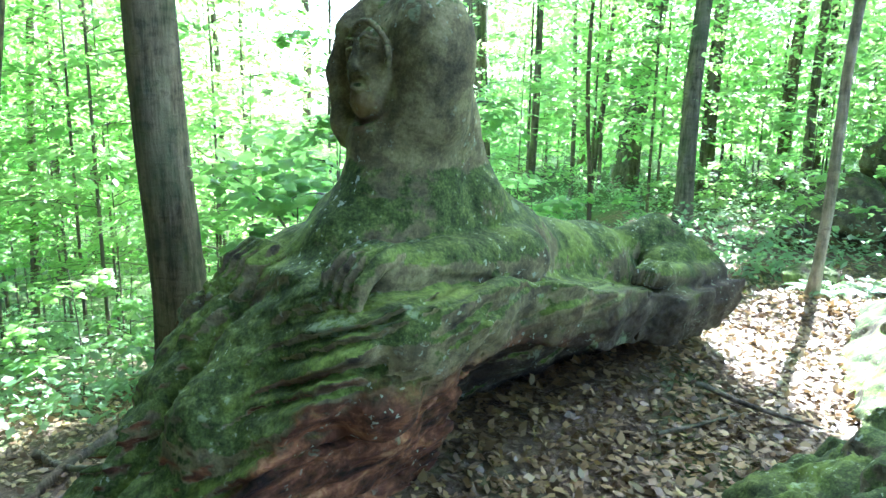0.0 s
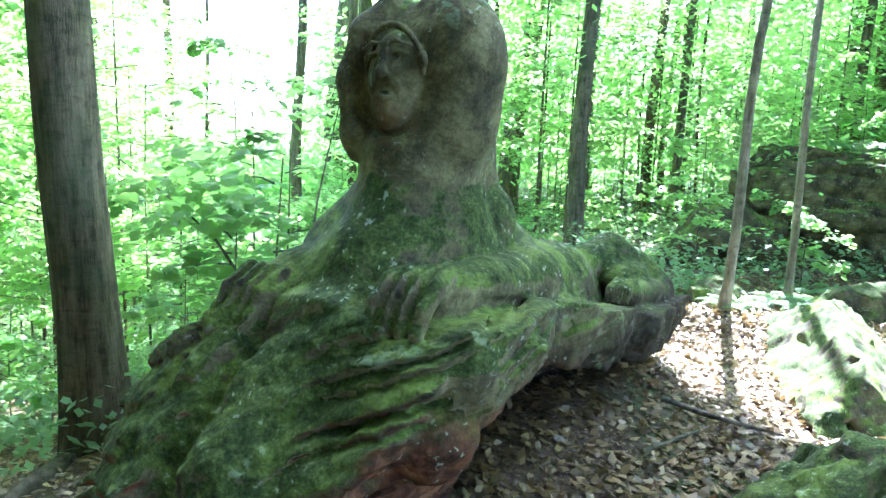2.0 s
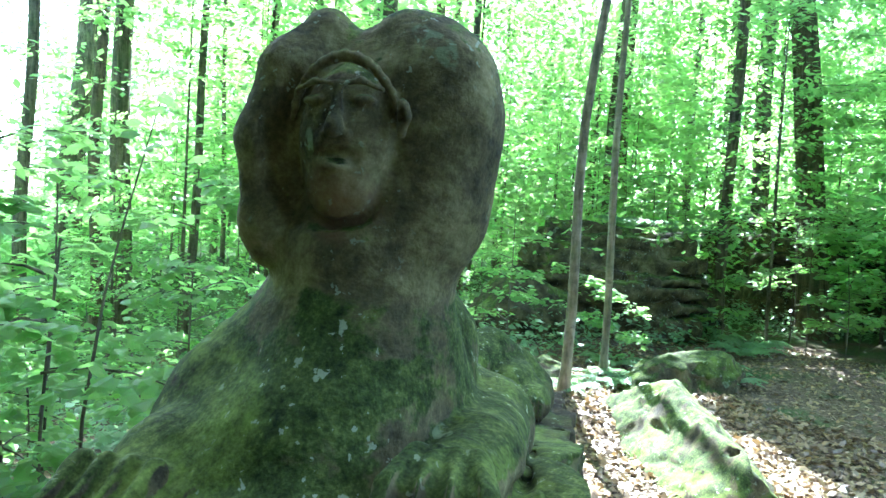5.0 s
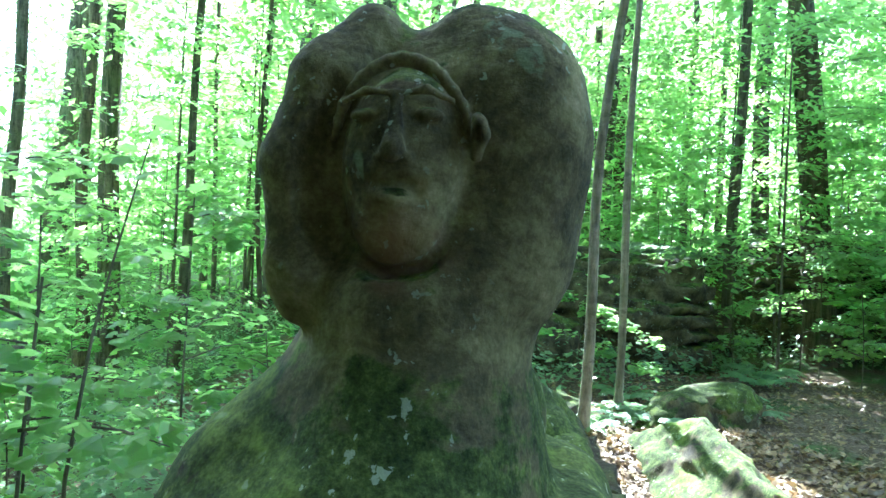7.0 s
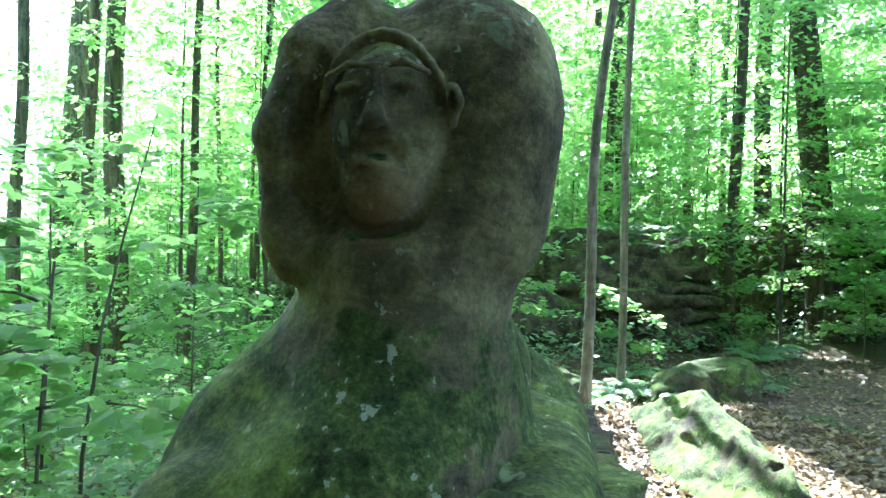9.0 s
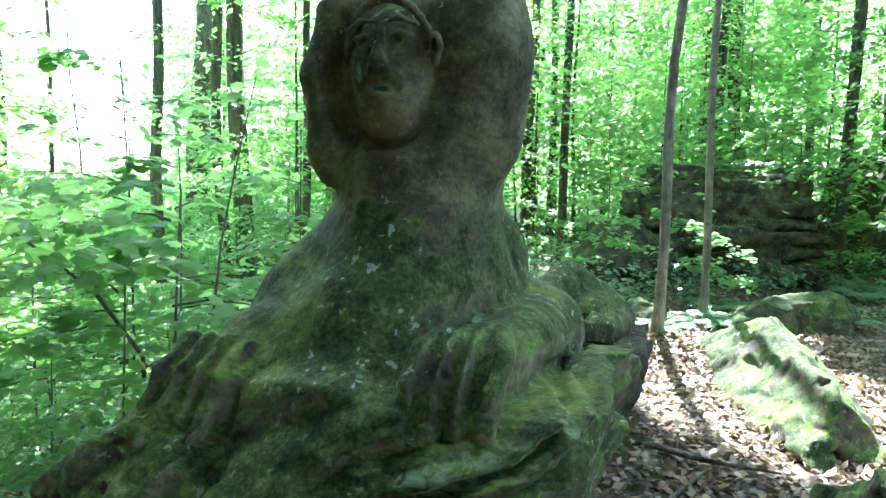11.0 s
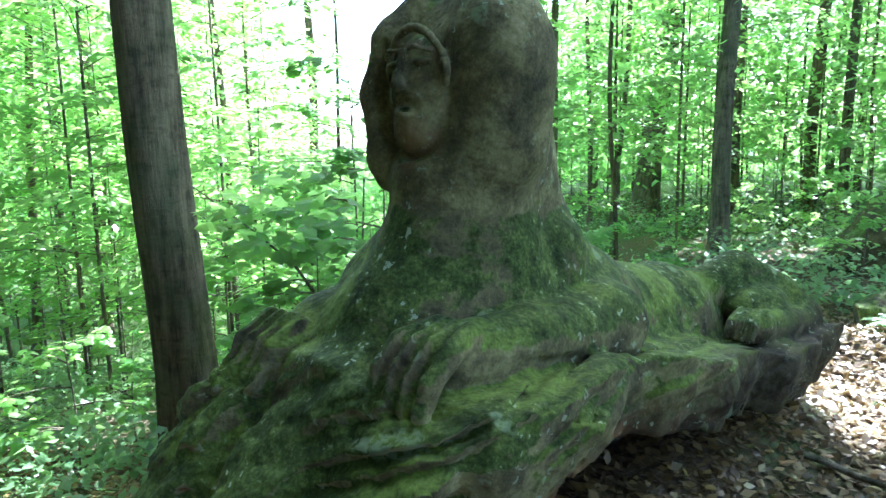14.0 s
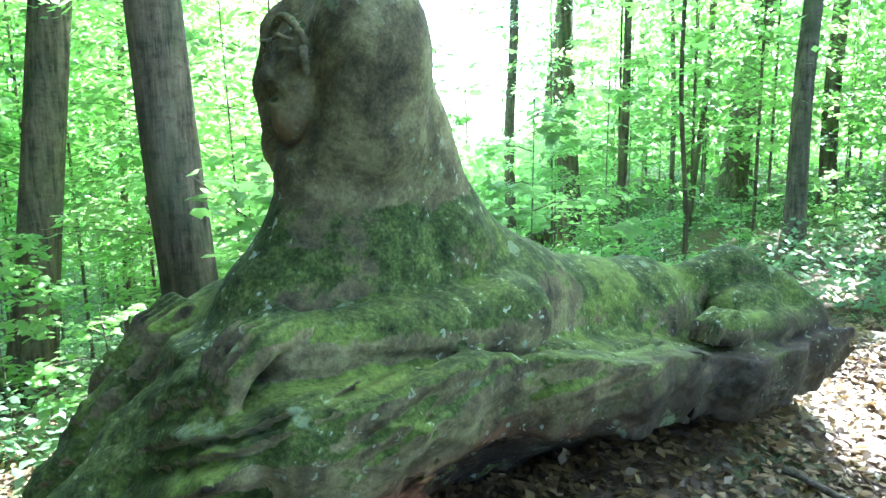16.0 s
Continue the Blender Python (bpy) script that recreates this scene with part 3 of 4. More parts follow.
# ---- boulders and ledges ----
def boulder(name, centre, size, turn, seed, mat, label, category="boulder", lean=(0, 0), step=None, rough=0.08, ridge=0.0, layers=0.0, cuts=(), notch=False, **tags):
    """A rock: a rounded block cut by random planes, layered if told to, and weathered."""
    rnd = random.Random(seed)
    step = step or max(size) / 26
    f = Field([-s * 1.25 for s in size], [s * 1.25 for s in size], step)
    planes = [(Vector(c[:3]).normalized(), c[3]) for c in cuts] or [(Vector((rnd.uniform(-1, 1), rnd.uniform(-1, 1), rnd.uniform(-0.3, 1))).normalized(), rnd.uniform(0.62, 0.85)) for _ in range(9)]

    def fn(x, y, z):
        X, Y, Z = x / size[0], y / size[1], z / size[2]
        d = (np.abs(X) ** 3 + np.abs(Y) ** 3 + np.abs(Z) ** 3) ** (1 / 3) - 1
        for n, c in planes:
            d = np.maximum(d, n.x * X + n.y * Y + n.z * Z - c)
        if ridge:
            d = np.maximum(d, Z + np.abs(Y) * ridge - 0.75)
        if layers:
            d = d + 0.05 * np.maximum(0, np.sin(2 * math.pi * (z + 0.12 * np.sin(2 * x + y)) / layers)) ** 6
        return d * min(size)
    f.blend([-9e3] * 3, [9e3] * 3, fn, 0.01)
    if notch:
        # a weathered pocket near the crest, and slanting seams on the end
        f.ball((0.0, -0.02, 0.42), (0.12, 0.07, 0.09), 0.02, True, 30)
        f.chain([(-0.5, 0.4, 0.2, 0.015), (-0.55, 0.1, 0.33, 0.03), (-0.8, -0.15, 0.25, 0.02)], 0.03, True)
        f.chain([(-0.85, 0.4, 0.02, 0.015), (-0.98, 0.1, 0.12, 0.03), (-1.1, -0.2, 0.02, 0.02)], 0.03, True)
    v, q = f.surface()
    s = min(size)
    v = lumpy(v, rough * s, 1.6 / s, seed * 3.1, 4, (1, 1, 1.7))
    ob = new(name, fast_mesh(name, v, q, mat))
    ob.matrix_world = pose(*centre, lean[0], lean[1], turn)
    return tagged(ob, label, category, **tags)


def ledge(centre, size, turn, seed, beds, label):
    """A block of level beds, each weathered back a little differently, hollow under the lowest."""
    rnd = np.random.RandomState(seed)
    f = Field([-s * 1.3 for s in size], [s * 1.3 for s in size], max(size) / 34)
    edge = np.cumsum(np.concatenate([[-size[2]], rnd.uniform(0.6, 1.4, beds)]) * np.concatenate([[1], np.full(beds, 1.0)]))
    edge = -size[2] + (edge - edge[0]) / (edge[-1] - edge[0]) * 2 * size[2]
    back = rnd.uniform(0.0, 0.06, (beds, 4)) + np.linspace(0, 1, beds)[:, None] ** 3 * 0.1
    back[0] += 0.3
    back[-1] += 0.22

    def fn(x, y, z):
        d = np.full(np.broadcast_shapes(x.shape, y.shape, z.shape), 9.0)
        for k in range(beds):
            wob = 0.04 * np.sin(3.1 * x + k) + 0.04 * np.sin(2.7 * y + 2 * k)
            X = np.maximum(x - size[0] * (1 - back[k, 0]), -x - size[0] * (1 - back[k, 1])) + wob
            Y = np.maximum(y - size[1] * (1 - back[k, 2]), -y - size[1] * (1 - back[k, 3])) + wob
            C = (np.abs(x) / size[0] + np.abs(y) / size[1] - 1.55) * size[1] * 0.7
            Z = np.maximum(z - edge[k + 1] + 0.012, edge[k] - z) + 0.04 * np.sin(1.3 * x + 0.8 * y)
            e = np.maximum(np.maximum(np.maximum(X, Y), C), Z)
            d = np.minimum(d, e)
        inner = np.maximum(np.maximum(np.abs(x) - size[0] * 0.8, np.abs(y) - size[1] * 0.8), np.abs(z) - size[2] * 0.9)
        inner = np.maximum(inner, (np.abs(x) / size[0] + np.abs(y) / size[1] - 1.3) * size[1] * 0.7)
        return np.minimum(d, np.maximum(inner, edge[1] * 0 + edge[0] - z))
    f.blend([-9e3] * 3, [9e3] * 3, fn, 0.01)
    v, q = f.surface()
    v = lumpy(v, 0.1, 1.6, seed * 1.7, 5, (1, 1, 2.0))
    ob = new("rock_ledge", fast_mesh("rock_ledge", v, q, LEDGE))
    ob.matrix_world = pose(*centre, 0, 2, turn)
    return tagged(ob, label, "rock ledge")


boulder("boulder", (3.04, 4.04, 0.05), (1.42, 0.5, 0.5), 54, 5, BOULDER, "long sunlit ridge-backed boulder with bright green moss", step=0.026, rough=0.1, lean=(0, -5),
        cuts=((-0.05, 0.66, 0.75, 0.56), (0.0, -0.7, 0.72, 0.5), (-0.92, -0.15, 0.4, 0.76), (-0.75, 0.6, 0.3, 0.9), (0.85, 0.1, 0.5, 0.8), (0.25, 0.1, 1, 0.9)), notch=True)
boulder("boulder", (1.62, 2.2, 0.04), (0.8, 0.55, 0.42), 32, 8, BOULDER, "low moss-covered sandstone boulder beside the path", step=0.022, rough=0.2,
        cuts=((-0.2, 0.6, 0.8, 0.62), (0.1, -0.3, 0.95, 0.72), (-0.8, 0.3, 0.5, 0.75), (-0.5, -0.7, 0.4, 0.8), (0.8, 0.2, 0.5, 0.85)))
boulder("boulder", (4.85, 5.75, 0.05), (1.0, 0.5, 0.34), 8, 11, BOULDER, "low green moss-covered rock by the bend of the path", rough=0.14)
boulder("boulder", (3.3, 5.95, 0.2), (0.35, 0.25, 0.2), 60, 17, BOULDER, "small green mossy rock beside the saplings")
boulder("boulder", (5.4, 8.9, 0.35), (0.95, 0.7, 0.6), 20, 31, LEDGE, "low brown rock leaning at the ledge's foot")
ledge((7.25, 9.0, 0.6), (1.5, 1.3, 1.02), -44, 21, 8, "dark layered sandstone ledge with ferns on top")
boulder("boulder", (8.75, 8.5, 0.3), (0.75, 0.6, 0.75), -30, 52, LEDGE, "dark broken sandstone block fallen from the ledge", rough=0.2, layers=0.3)
ledge((14.0, 9.4, 0.8), (2.2, 1.9, 1.25), -20, 24, 7, "dark layered sandstone ledge among bushes")
ledge((15.0, 6.0, 0.9), (2.2, 1.8, 1.4), 15, 27, 7, "dark layered sandstone ledge above the path")


# ---- trees ----
def tube(path, radii, sides=12, seed=0, bark=0.06):
    """Rings round a path of points, joined; the ring wobbles as bark does."""
    rnd = np.random.RandomState(seed)
    ph = rnd.uniform(0, 6.28, 4)
    path = [Vector(p) for p in path]
    v, q = [], []
    for i, (p, r) in enumerate(zip(path, radii)):
        t = (path[min(i + 1, len(path) - 1)] - path[max(i - 1, 0)]).normalized()
        a = t.orthogonal().normalized() if abs(t.z) < 0.5 else (Vector((1, 0, 0)) - t * t.x).normalized()
        b = t.cross(a)
        for k in range(sides):
            th = 2 * math.pi * k / sides
            rr = r * (1 + bark * math.sin(3 * th + ph[0] + 0.5 * i) + bark * 0.6 * math.sin(5 * th + ph[1] - 0.7 * i))
            v.append(p + a * rr * math.cos(th) + b * rr * math.sin(th))
    for i in range(len(path) - 1):
        for k in range(sides):
            q.append((i * sides + k, i * sides + (k + 1) % sides, (i + 1) * sides + (k + 1) % sides, (i + 1) * sides + k))
    return v, q


def trunk_mesh(name, height, radius, lean, seed, mat, sides=12, flare=1.5, bend=0.05):
    rnd = np.random.RandomState(seed)
    n = max(8, int(height / 0.5))
    path, radii = [], []
    ph = rnd.uniform(0, 6.28, 2)
    for i in range(n + 1):
        t = i / n
        z = -0.3 + (height + 0.3) * t
        path.append((lean[0] * z + bend * math.sin(z * 0.9 + ph[0]) * min(z, 2), lean[1] * z + bend * math.sin(z * 0.8 + ph[1]) * min(z, 2), z))
        radii.append(radius * ((flare - 1) * math.exp(-max(z, -0.1) * 4.0 / max(radius * 8, 0.3)) + 1 - 0.55 * t))
    v, q = tube(path, radii, sides, seed)
    return fast_mesh(name, np.array(v), np.array(q), mat), path


def leaf_shape(kind):
    """Outline of one leaf of length 1, as along, across, up."""
    if kind == "maple":
        return np.array([(0, 0, 0), (0.12, 0.42, -0.06), (0.42, 0.3, 0.02), (0.6, 0.46, -0.08), (1, 0, -0.04), (0.6, -0.46, -0.08), (0.42, -0.3, 0.02), (0.12, -0.42, -0.06)])
    return np.array([(0, 0, 0), (0.42, 0.3, -0.05), (1, 0, -0.08), (0.42, -0.3, -0.05)])


def leaves_mesh(name, places, yaws, tilts, rolls, sizes, mat, kind="plain"):
    """Many leaves in one mesh: each laid out at its place, turned, tipped and rolled."""
    s = leaf_shape(kind)
    n, k = len(places), len(s)
    cy, sy, ct, st, cr, sr = np.cos(yaws), np.sin(yaws), np.cos(tilts), np.sin(tilts), np.cos(rolls), np.sin(rolls)
    a = s[None, :, 0] * sizes[:, None]
    b = s[None, :, 1] * sizes[:, None]
    c = s[None, :, 2] * sizes[:, None]
    b, c = b * cr[:, None] - c * sr[:, None], b * sr[:, None] + c * cr[:, None]
    a, c = a * ct[:, None] - c * st[:, None], a * st[:, None] + c * ct[:, None]
    x, y = a * cy[:, None] - b * sy[:, None], a * sy[:, None] + b * cy[:, None]
    v = np.stack([x, y, c], -1) + np.asarray(places)[:, None, :]
    return fast_mesh(name, v.reshape(-1, 3), np.arange(n * k).reshape(n, k), mat, False)


def child(name, data, parent, label=""):
    ob = new(name, data)
    ob.parent = parent
    return tagged(ob, label)


# ---- the forest: trunks ----
def spreads(rnd, height, reach, layers, per, leaf):
    """Leaves of a young maple or beech: flat sprays in tiers, each on its branch; gives leaves and branch paths."""
    P, Y, T, R, S, branches = [], [], [], [], [], []
    for i in range(layers):
        h = height * (0.22 + 0.78 * (i + rnd.uniform(0, 1)) / layers)
        yaw, out = rnd.uniform(0, 6.283), reach * rnd.uniform(0.55, 1.0) * (1.15 - 0.6 * h / height)
        d = np.array((math.cos(yaw), math.sin(yaw)))
        path = [(d[0] * out * t, d[1] * out * t, h + out * (0.32 * t - 0.3 * t * t)) for t in (0, 0.35, 0.7, 1.0)]
        branches.append(path)
        t = np.sqrt(rnd.uniform(0.04, 1, per))
        w = rnd.uniform(-1, 1, per) * 0.42 * out * np.sin(np.clip(t, 0, 1) * 2.6 + 0.3)
        x, y = d[0] * out * t - d[1] * w, d[1] * out * t + d[0] * w
        z = h + out * (0.32 * t - 0.3 * t * t) - 0.12 * np.abs(w) + rnd.normal(0, 0.035, per)
        P.append(np.stack([x, y, z], 1))
        Y.append(yaw + np.sign(w) * 0.8 + rnd.normal(0, 0.5, per))
        T.append(rnd.normal(-0.22, 0.22, per)), R.append(rnd.normal(0, 0.3, per)), S.append(leaf * rnd.uniform(0.65, 1.2, per))
    return [np.concatenate(a) for a in (P, Y, T, R, S)], branches


def sapling_mesh(seed, height, reach, layers, per, leaf, kind):
    rnd = np.random.RandomState(seed)
    data, branches = spreads(rnd, height, reach, layers, per, leaf)
    crown = leaves_mesh("crown", *data, LEAF, kind)
    lean = rnd.uniform(-0.06, 0.06, 2)
    n = 10
    path = [(lean[0] * 0, 0, -0.2)] + [(0.04 * math.sin(3 * t + seed) * t, 0.04 * math.cos(2 * t + seed) * t, height * t) for t in np.linspace(0.05, 1, n)]
    v, q = tube(path, [0.004 + 0.0032 * height * (1 - 0.85 * i / n) for i in range(n + 1)], 6, seed)
    stem = fast_mesh("stem", np.array(v), np.array(q), BARK_DARK)
    v, q = [], []
    for b in branches:
        bv, bq = tube(b, [0.008, 0.006, 0.004, 0.002], 4, seed)
        q += [tuple(k + len(v) for k in f) for f in bq]
        v += bv
    return stem, fast_mesh("branchwork", np.array(v), np.array(q), BARK_DARK), crown


YOUNG = [sapling_mesh(40 + i, h, r, l, p, s, k) for i, (h, r, l, p, s, k) in enumerate([
    (2.2, 1.1, 9, 55, 0.095, "maple"), (3.2, 1.5, 12, 70, 0.1, "maple"), (4.5, 1.9, 15, 85, 0.11, "plain"),
    (6.0, 2.3, 18, 100, 0.12, "plain"), (7.5, 2.6, 20, 120, 0.13, "plain"), (1.3, 0.8, 7, 40, 0.09, "maple")])]


def young_tree(kind, x, y, turn, size=1.0, z=None):
    stem, twigs, crown = YOUNG[kind]
    ob = new("sapling")
    ob.matrix_world = pose(x, y, float(ground_z(x, y)) if z is None else z, 0, 0, turn) @ Matrix.Diagonal((size, size, size, 1))
    child("stem", stem, ob)
    tagged(child("branchwork", twigs, ob), kind="stuff")
    tagged(child("crown", crown, ob), kind="stuff")
    return tagged(ob, "slim young hardwood with flat tiers of bright green leaves", "sapling", "understorey saplings")


def canopy(rnd, n, centre, radius, leaf):
    """Leaves of a high crown in uneven clumps, out of view, to block light except at gaps."""
    k = 26
    c = rnd.normal(0, 1, (k, 3))
    c = c / np.linalg.norm(c, axis=1)[:, None] * rnd.uniform(0.35, 1, (k, 1)) ** 0.6
    pick = rnd.randint(0, k, n)
    p = (c[pick] + rnd.normal(0, 0.16, (n, 3))) * np.array((radius, radius, radius * 0.55)) + np.array(centre)
    return [p, rnd.uniform(0, 6.283, n), rnd.normal(-0.2, 0.35, n), rnd.normal(0, 0.35, n), leaf * rnd.uniform(0.7, 1.25, n)]


# where the sun comes through to the floor: centre and radius
SUN_GAPS = [(2.75, 4.5, 1.15), (2.9, 4.2, 1.25), (3.4, 4.9, 0.9), (10.6, 7.0, 0.9), (12.5, 8.0, 0.8), (2.0, 4.1, 0.6), (2.75, 3.9, 0.7), (3.25, 3.6, 0.45), (-2.25, 3.2, 0.4), (-3.6, 4.4, 0.5), (-3.9, 3.2, 0.5), (2.5, 3.55, 0.65), (2.35, 3.15, 0.65), (1.65, 1.95, 0.2), (-3.0, 5.3, 0.8), (-4.3, 6.6, 1.1), (-2.4, 7.0, 0.9), (-5.2, 4.6, 1.0), (-0.8, 7.6, 0.8), (-5.0, 9.0, 1.5), (9.0, 6.5, 0.8), (7.5, 5.4, 0.7), (11.0, 8.0, 0.8), (6.6, 7.0, 0.6), (4.6, 5.0, 0.35), (-1.05, 1.15, 0.22), (5.2, 4.4, 0.25), (4.85, 5.8, 0.45), (-3.5, 8.5, 1.6), (-6.5, 12.0, 2.5), (0.5, 11.0, 2.2), (8.3, 8.6, 0.9), (5.0, 11.5, 1.8), (3.0, 8.2, 0.9), (3.3, 2.75, 0.25), (4.1, 6.1, 0.4)]


def thinned(data, base):
    """Keeps leaves that leave the gaps in the canopy open."""
    p = data[0] + np.array(base)
    land = p[:, :2] - p[:, 2:3] / to_sun.z * np.array((to_sun.x, to_sun.y))
    keep = np.ones(len(p), bool)
    for x, y, r in SUN_GAPS:
        keep &= np.hypot(land[:, 0] - x, land[:, 1] - y) > r
    return [a[keep] for a in data]


TREES = [
    # x, y, radius, height, lean x, lean y, crown radius (0: no crown built), bark
    (-1.855, 4.81, 0.19, 17, -0.045, 0.0, 4.2, 0), (3.67, 10.27, 0.135, 16, 0.05, 0.08, 4.2, 1), (4.43, 16.6, 0.28, 18, 0.17, 0.2, 4.0, 1),
    (8.1, 16.3, 0.14, 15, 0.02, 0, 3.2, 0), (10.95, 7.6, 0.25, 17, -0.1, 0.06, 4.2, 0), (0.94, 15.5, 0.2, 18, -0.03, -0.1, 4.0, 1),
    (0.33, 24.5, 0.38, 20, 0.07, 0.1, 0, 1), (-0.73, 20.7, 0.17, 20, 0.02, 0, 0, 1), (-4.93, 25.2, 0.2, 18, -0.02, 0.1, 0, 0),
    (-4.12, 13.0, 0.065, 13, -0.04, 0.05, 0, 1), (-7.7, 12.4, 0.08, 15, 0.08, 0, 0, 1), (-5.5, 7.35, 0.25, 17, 0.11, 0.1, 4.5, 0), (-10.9, 19.0, 0.14, 16, 0.04, 0, 0, 1),
    (9.04, 8.18, 0.09, 16, -0.06, -0.05, 4.0, 1), (10.4, 12.2, 0.11, 16, 0.02, 0, 3.6, 1), (15.5, 14.0, 0.12, 17, 0, 0, 4.2, 1), (6.4, 12.0, 0.085, 16, 0.01, 0, 3.8, 1),
    (6.1, 15.7, 0.17, 17, 0.0, 0, 3.2, 1), (13.5, 10.5, 0.2, 18, 0, 0, 0, 1), (3.27, 15.0, 0.06, 14, 0.08, 0.05, 0, 1), (9.6, 17.5, 0.1, 16, 0.0, 0, 0, 1), (12.6, 15.0, 0.13, 17, 0.02, 0, 4.0, 0),
    # unseen, added behind and beside the way to block light; crownless ones admit it
    (-3.2, -3.0, 0.2, 16, 0, 0, 4.6, 0), (2.8, -3.4, 0.18, 15, 0, 0, 4.6, 0), (5.6, 0.6, 0.16, 15, 0, 0, 0, 1), (-5.6, 1.2, 0.2, 16, 0, 0, 4.8, 0),
    (0.2, -8.0, 0.2, 16, 0, 0, 4.8, 1), (7.0, -5.5, 0.2, 16, 0, 0, 4.8, 0), (-8.0, -5.0, 0.2, 16, 0, 0, 4.8, 1), (10.5, 1.5, 0.2, 16, 0, 0, 0, 0), (-1.0, -1.6, 0.12, 14, 0, 0, 4.0, 1),
]


def big_tree(i, x, y, r, h, lx, ly, crown, bark):
    ob = new("tree")
    z = float(ground_z(x, y))
    ob.location = (x, y, z)
    near = math.hypot(x, y) < 9
    me, path = trunk_mesh("trunk", h, r, (lx, ly), 100 + i, (BARK, BARK_DARK)[bark], 28 if near else 14, 1.35, 0.02)
    child("trunk", me, ob)
    rnd = np.random.RandomState(300 + i)
    if crown:
        top = path[-1]
        # crown out of view, its darkened leaves there to shade the ground and stone
        data = thinned(canopy(rnd, 3000 if y > 8 or y < 0 else 1400, (top[0], top[1], h - crown * 0.35), crown, 0.42), (x, y, z))
        tagged(child("crown", leaves_mesh("crown", *data, LEAF_DARKENED), ob), kind="stuff")
        # a few limbs up into the crown
        for j in range(4):
            a = rnd.uniform(0, 6.283)
            b = [Vector(path[int(len(path) * (0.6 + 0.08 * j))])]
            for s in (0.35, 0.7, 1.0):
                b.append(b[0] + Vector((math.cos(a) * crown * 0.75 * s, math.sin(a) * crown * 0.75 * s, 2.4 * s)))
            v, q = tube(b, [r * 0.35, r * 0.25, r * 0.15, 0.01], 7, i)
            child("limb", fast_mesh("limb", np.array(v), np.array(q), (BARK, BARK_DARK)[bark]), ob)
    label = "thick straight maple trunk rising beside the carved stone" if i == 0 else ("tall straight hardwood with dark furrowed bark" if bark else "tall straight hardwood with grey-brown bark")
    return tagged(ob, label, "tree", "forest trees")


for i, row in enumerate(TREES):
    big_tree(i, *row)


def pole(x, y, r, h, lean, seed):
    ob = new("sapling")
    ob.location = (x, y, float(ground_z(x, y)))
    me, path = trunk_mesh("trunk", h, r, lean, seed, BARK_PALE, 10, 1.3, 0.035)
    child("trunk", me, ob)
    return tagged(ob, "slender leaning grey sapling trunk at the path's edge", "sapling", "path-side saplings")


pole(3.04, 5.38, 0.046, 9, (0.1, 0.02), 2)
pole(4.3, 6.15, 0.042, 9, (0.01, 0.0), 3)


# farther trunks and young trees, scattered with room between them
def scatter():
    rnd = random.Random(12)
    taken = [(t[0], t[1], 0.8) for t in TREES] + [(7.4, 9.0, 2.2), (11.8, 8.2, 2.8)]
    n = 0
    meshes = [trunk_mesh("trunk", h, r, l, s, BARK_DARK if s % 3 else BARK, 9, 1.3, 0.03)[0] for h, r, l, s in
              [(17, 0.11, (0.02, 0), 1), (16, 0.08, (-0.03, 0), 2), (18, 0.15, (0.0, 0.02), 3), (14, 0.06, (0.05, 0), 4), (13, 0.045, (-0.04, 0.02), 5), (12, 0.04, (0.03, 0), 6), (18, 0.12, (0.01, 0), 7)]]
    while n < 60:
        b, d = radians(rnd.uniform(-48, 80)), 9 + 30 * rnd.random() ** 0.8
        x, y = d * math.sin(b), d * math.cos(b)
        if any(math.hypot(x - p, y - q) < g for p, q, g in taken) or (d < 13 and -12 < math.degrees(b) < 12):
            continue
        taken.append((x, y, 0.9))
        ob = new("tree")
        ob.matrix_world = pose(x, y, float(ground_z(x, y)), 0, 0, rnd.uniform(0, 360))
        child("trunk", rnd.choice(meshes), ob)
        tagged(ob, "slim dark forest tree standing among green undergrowth", "tree", "background trees")
        n += 1
    n = 0
    while n < 330:
        b, d = rnd.uniform(-48, 85), 5.5 + 24 * rnd.random() ** 0.9
        x, y = d * math.sin(radians(b)), d * math.cos(radians(b))
        if (x > 1.2 and y < 7.5 and d < 9) or (6 < x < 11 and 4 < y < 7) or abs(x - 6.0) < 2.4 and abs(y - 7.8) < 2.4:
            continue
        lane = [((x - gx) * 0.83 - (y - gy) * 0.56, (x - gx) * 0.56 + (y - gy) * 0.83, w) for gx, gy, w in ((2.7, 4.3, 3.0), (-2.4, 3.8, 1.6))]
        if any(abs(side) < w and 0 < along < 9 for side, along, w in lane):
            if rnd.random() < 0.3 or x > 1 and lane[0][1] < 3.5 and abs(lane[0][0]) < 3:
                continue
            young_tree(5, x, y, rnd.uniform(0, 360), rnd.uniform(0.7, 1.0))
            n += 1
            continue
        if -14 < b < 1 and d > 6:
            k = rnd.choice((0, 0, 5, 5))
        else:
            k = rnd.choice((0, 1, 2, 5)) if d < 9 else rnd.choice((1, 2, 3, 3, 4, 4))
        young_tree(k, x, y, rnd.uniform(0, 360), rnd.uniform(0.85, 1.2))
        n += 1


scatter()


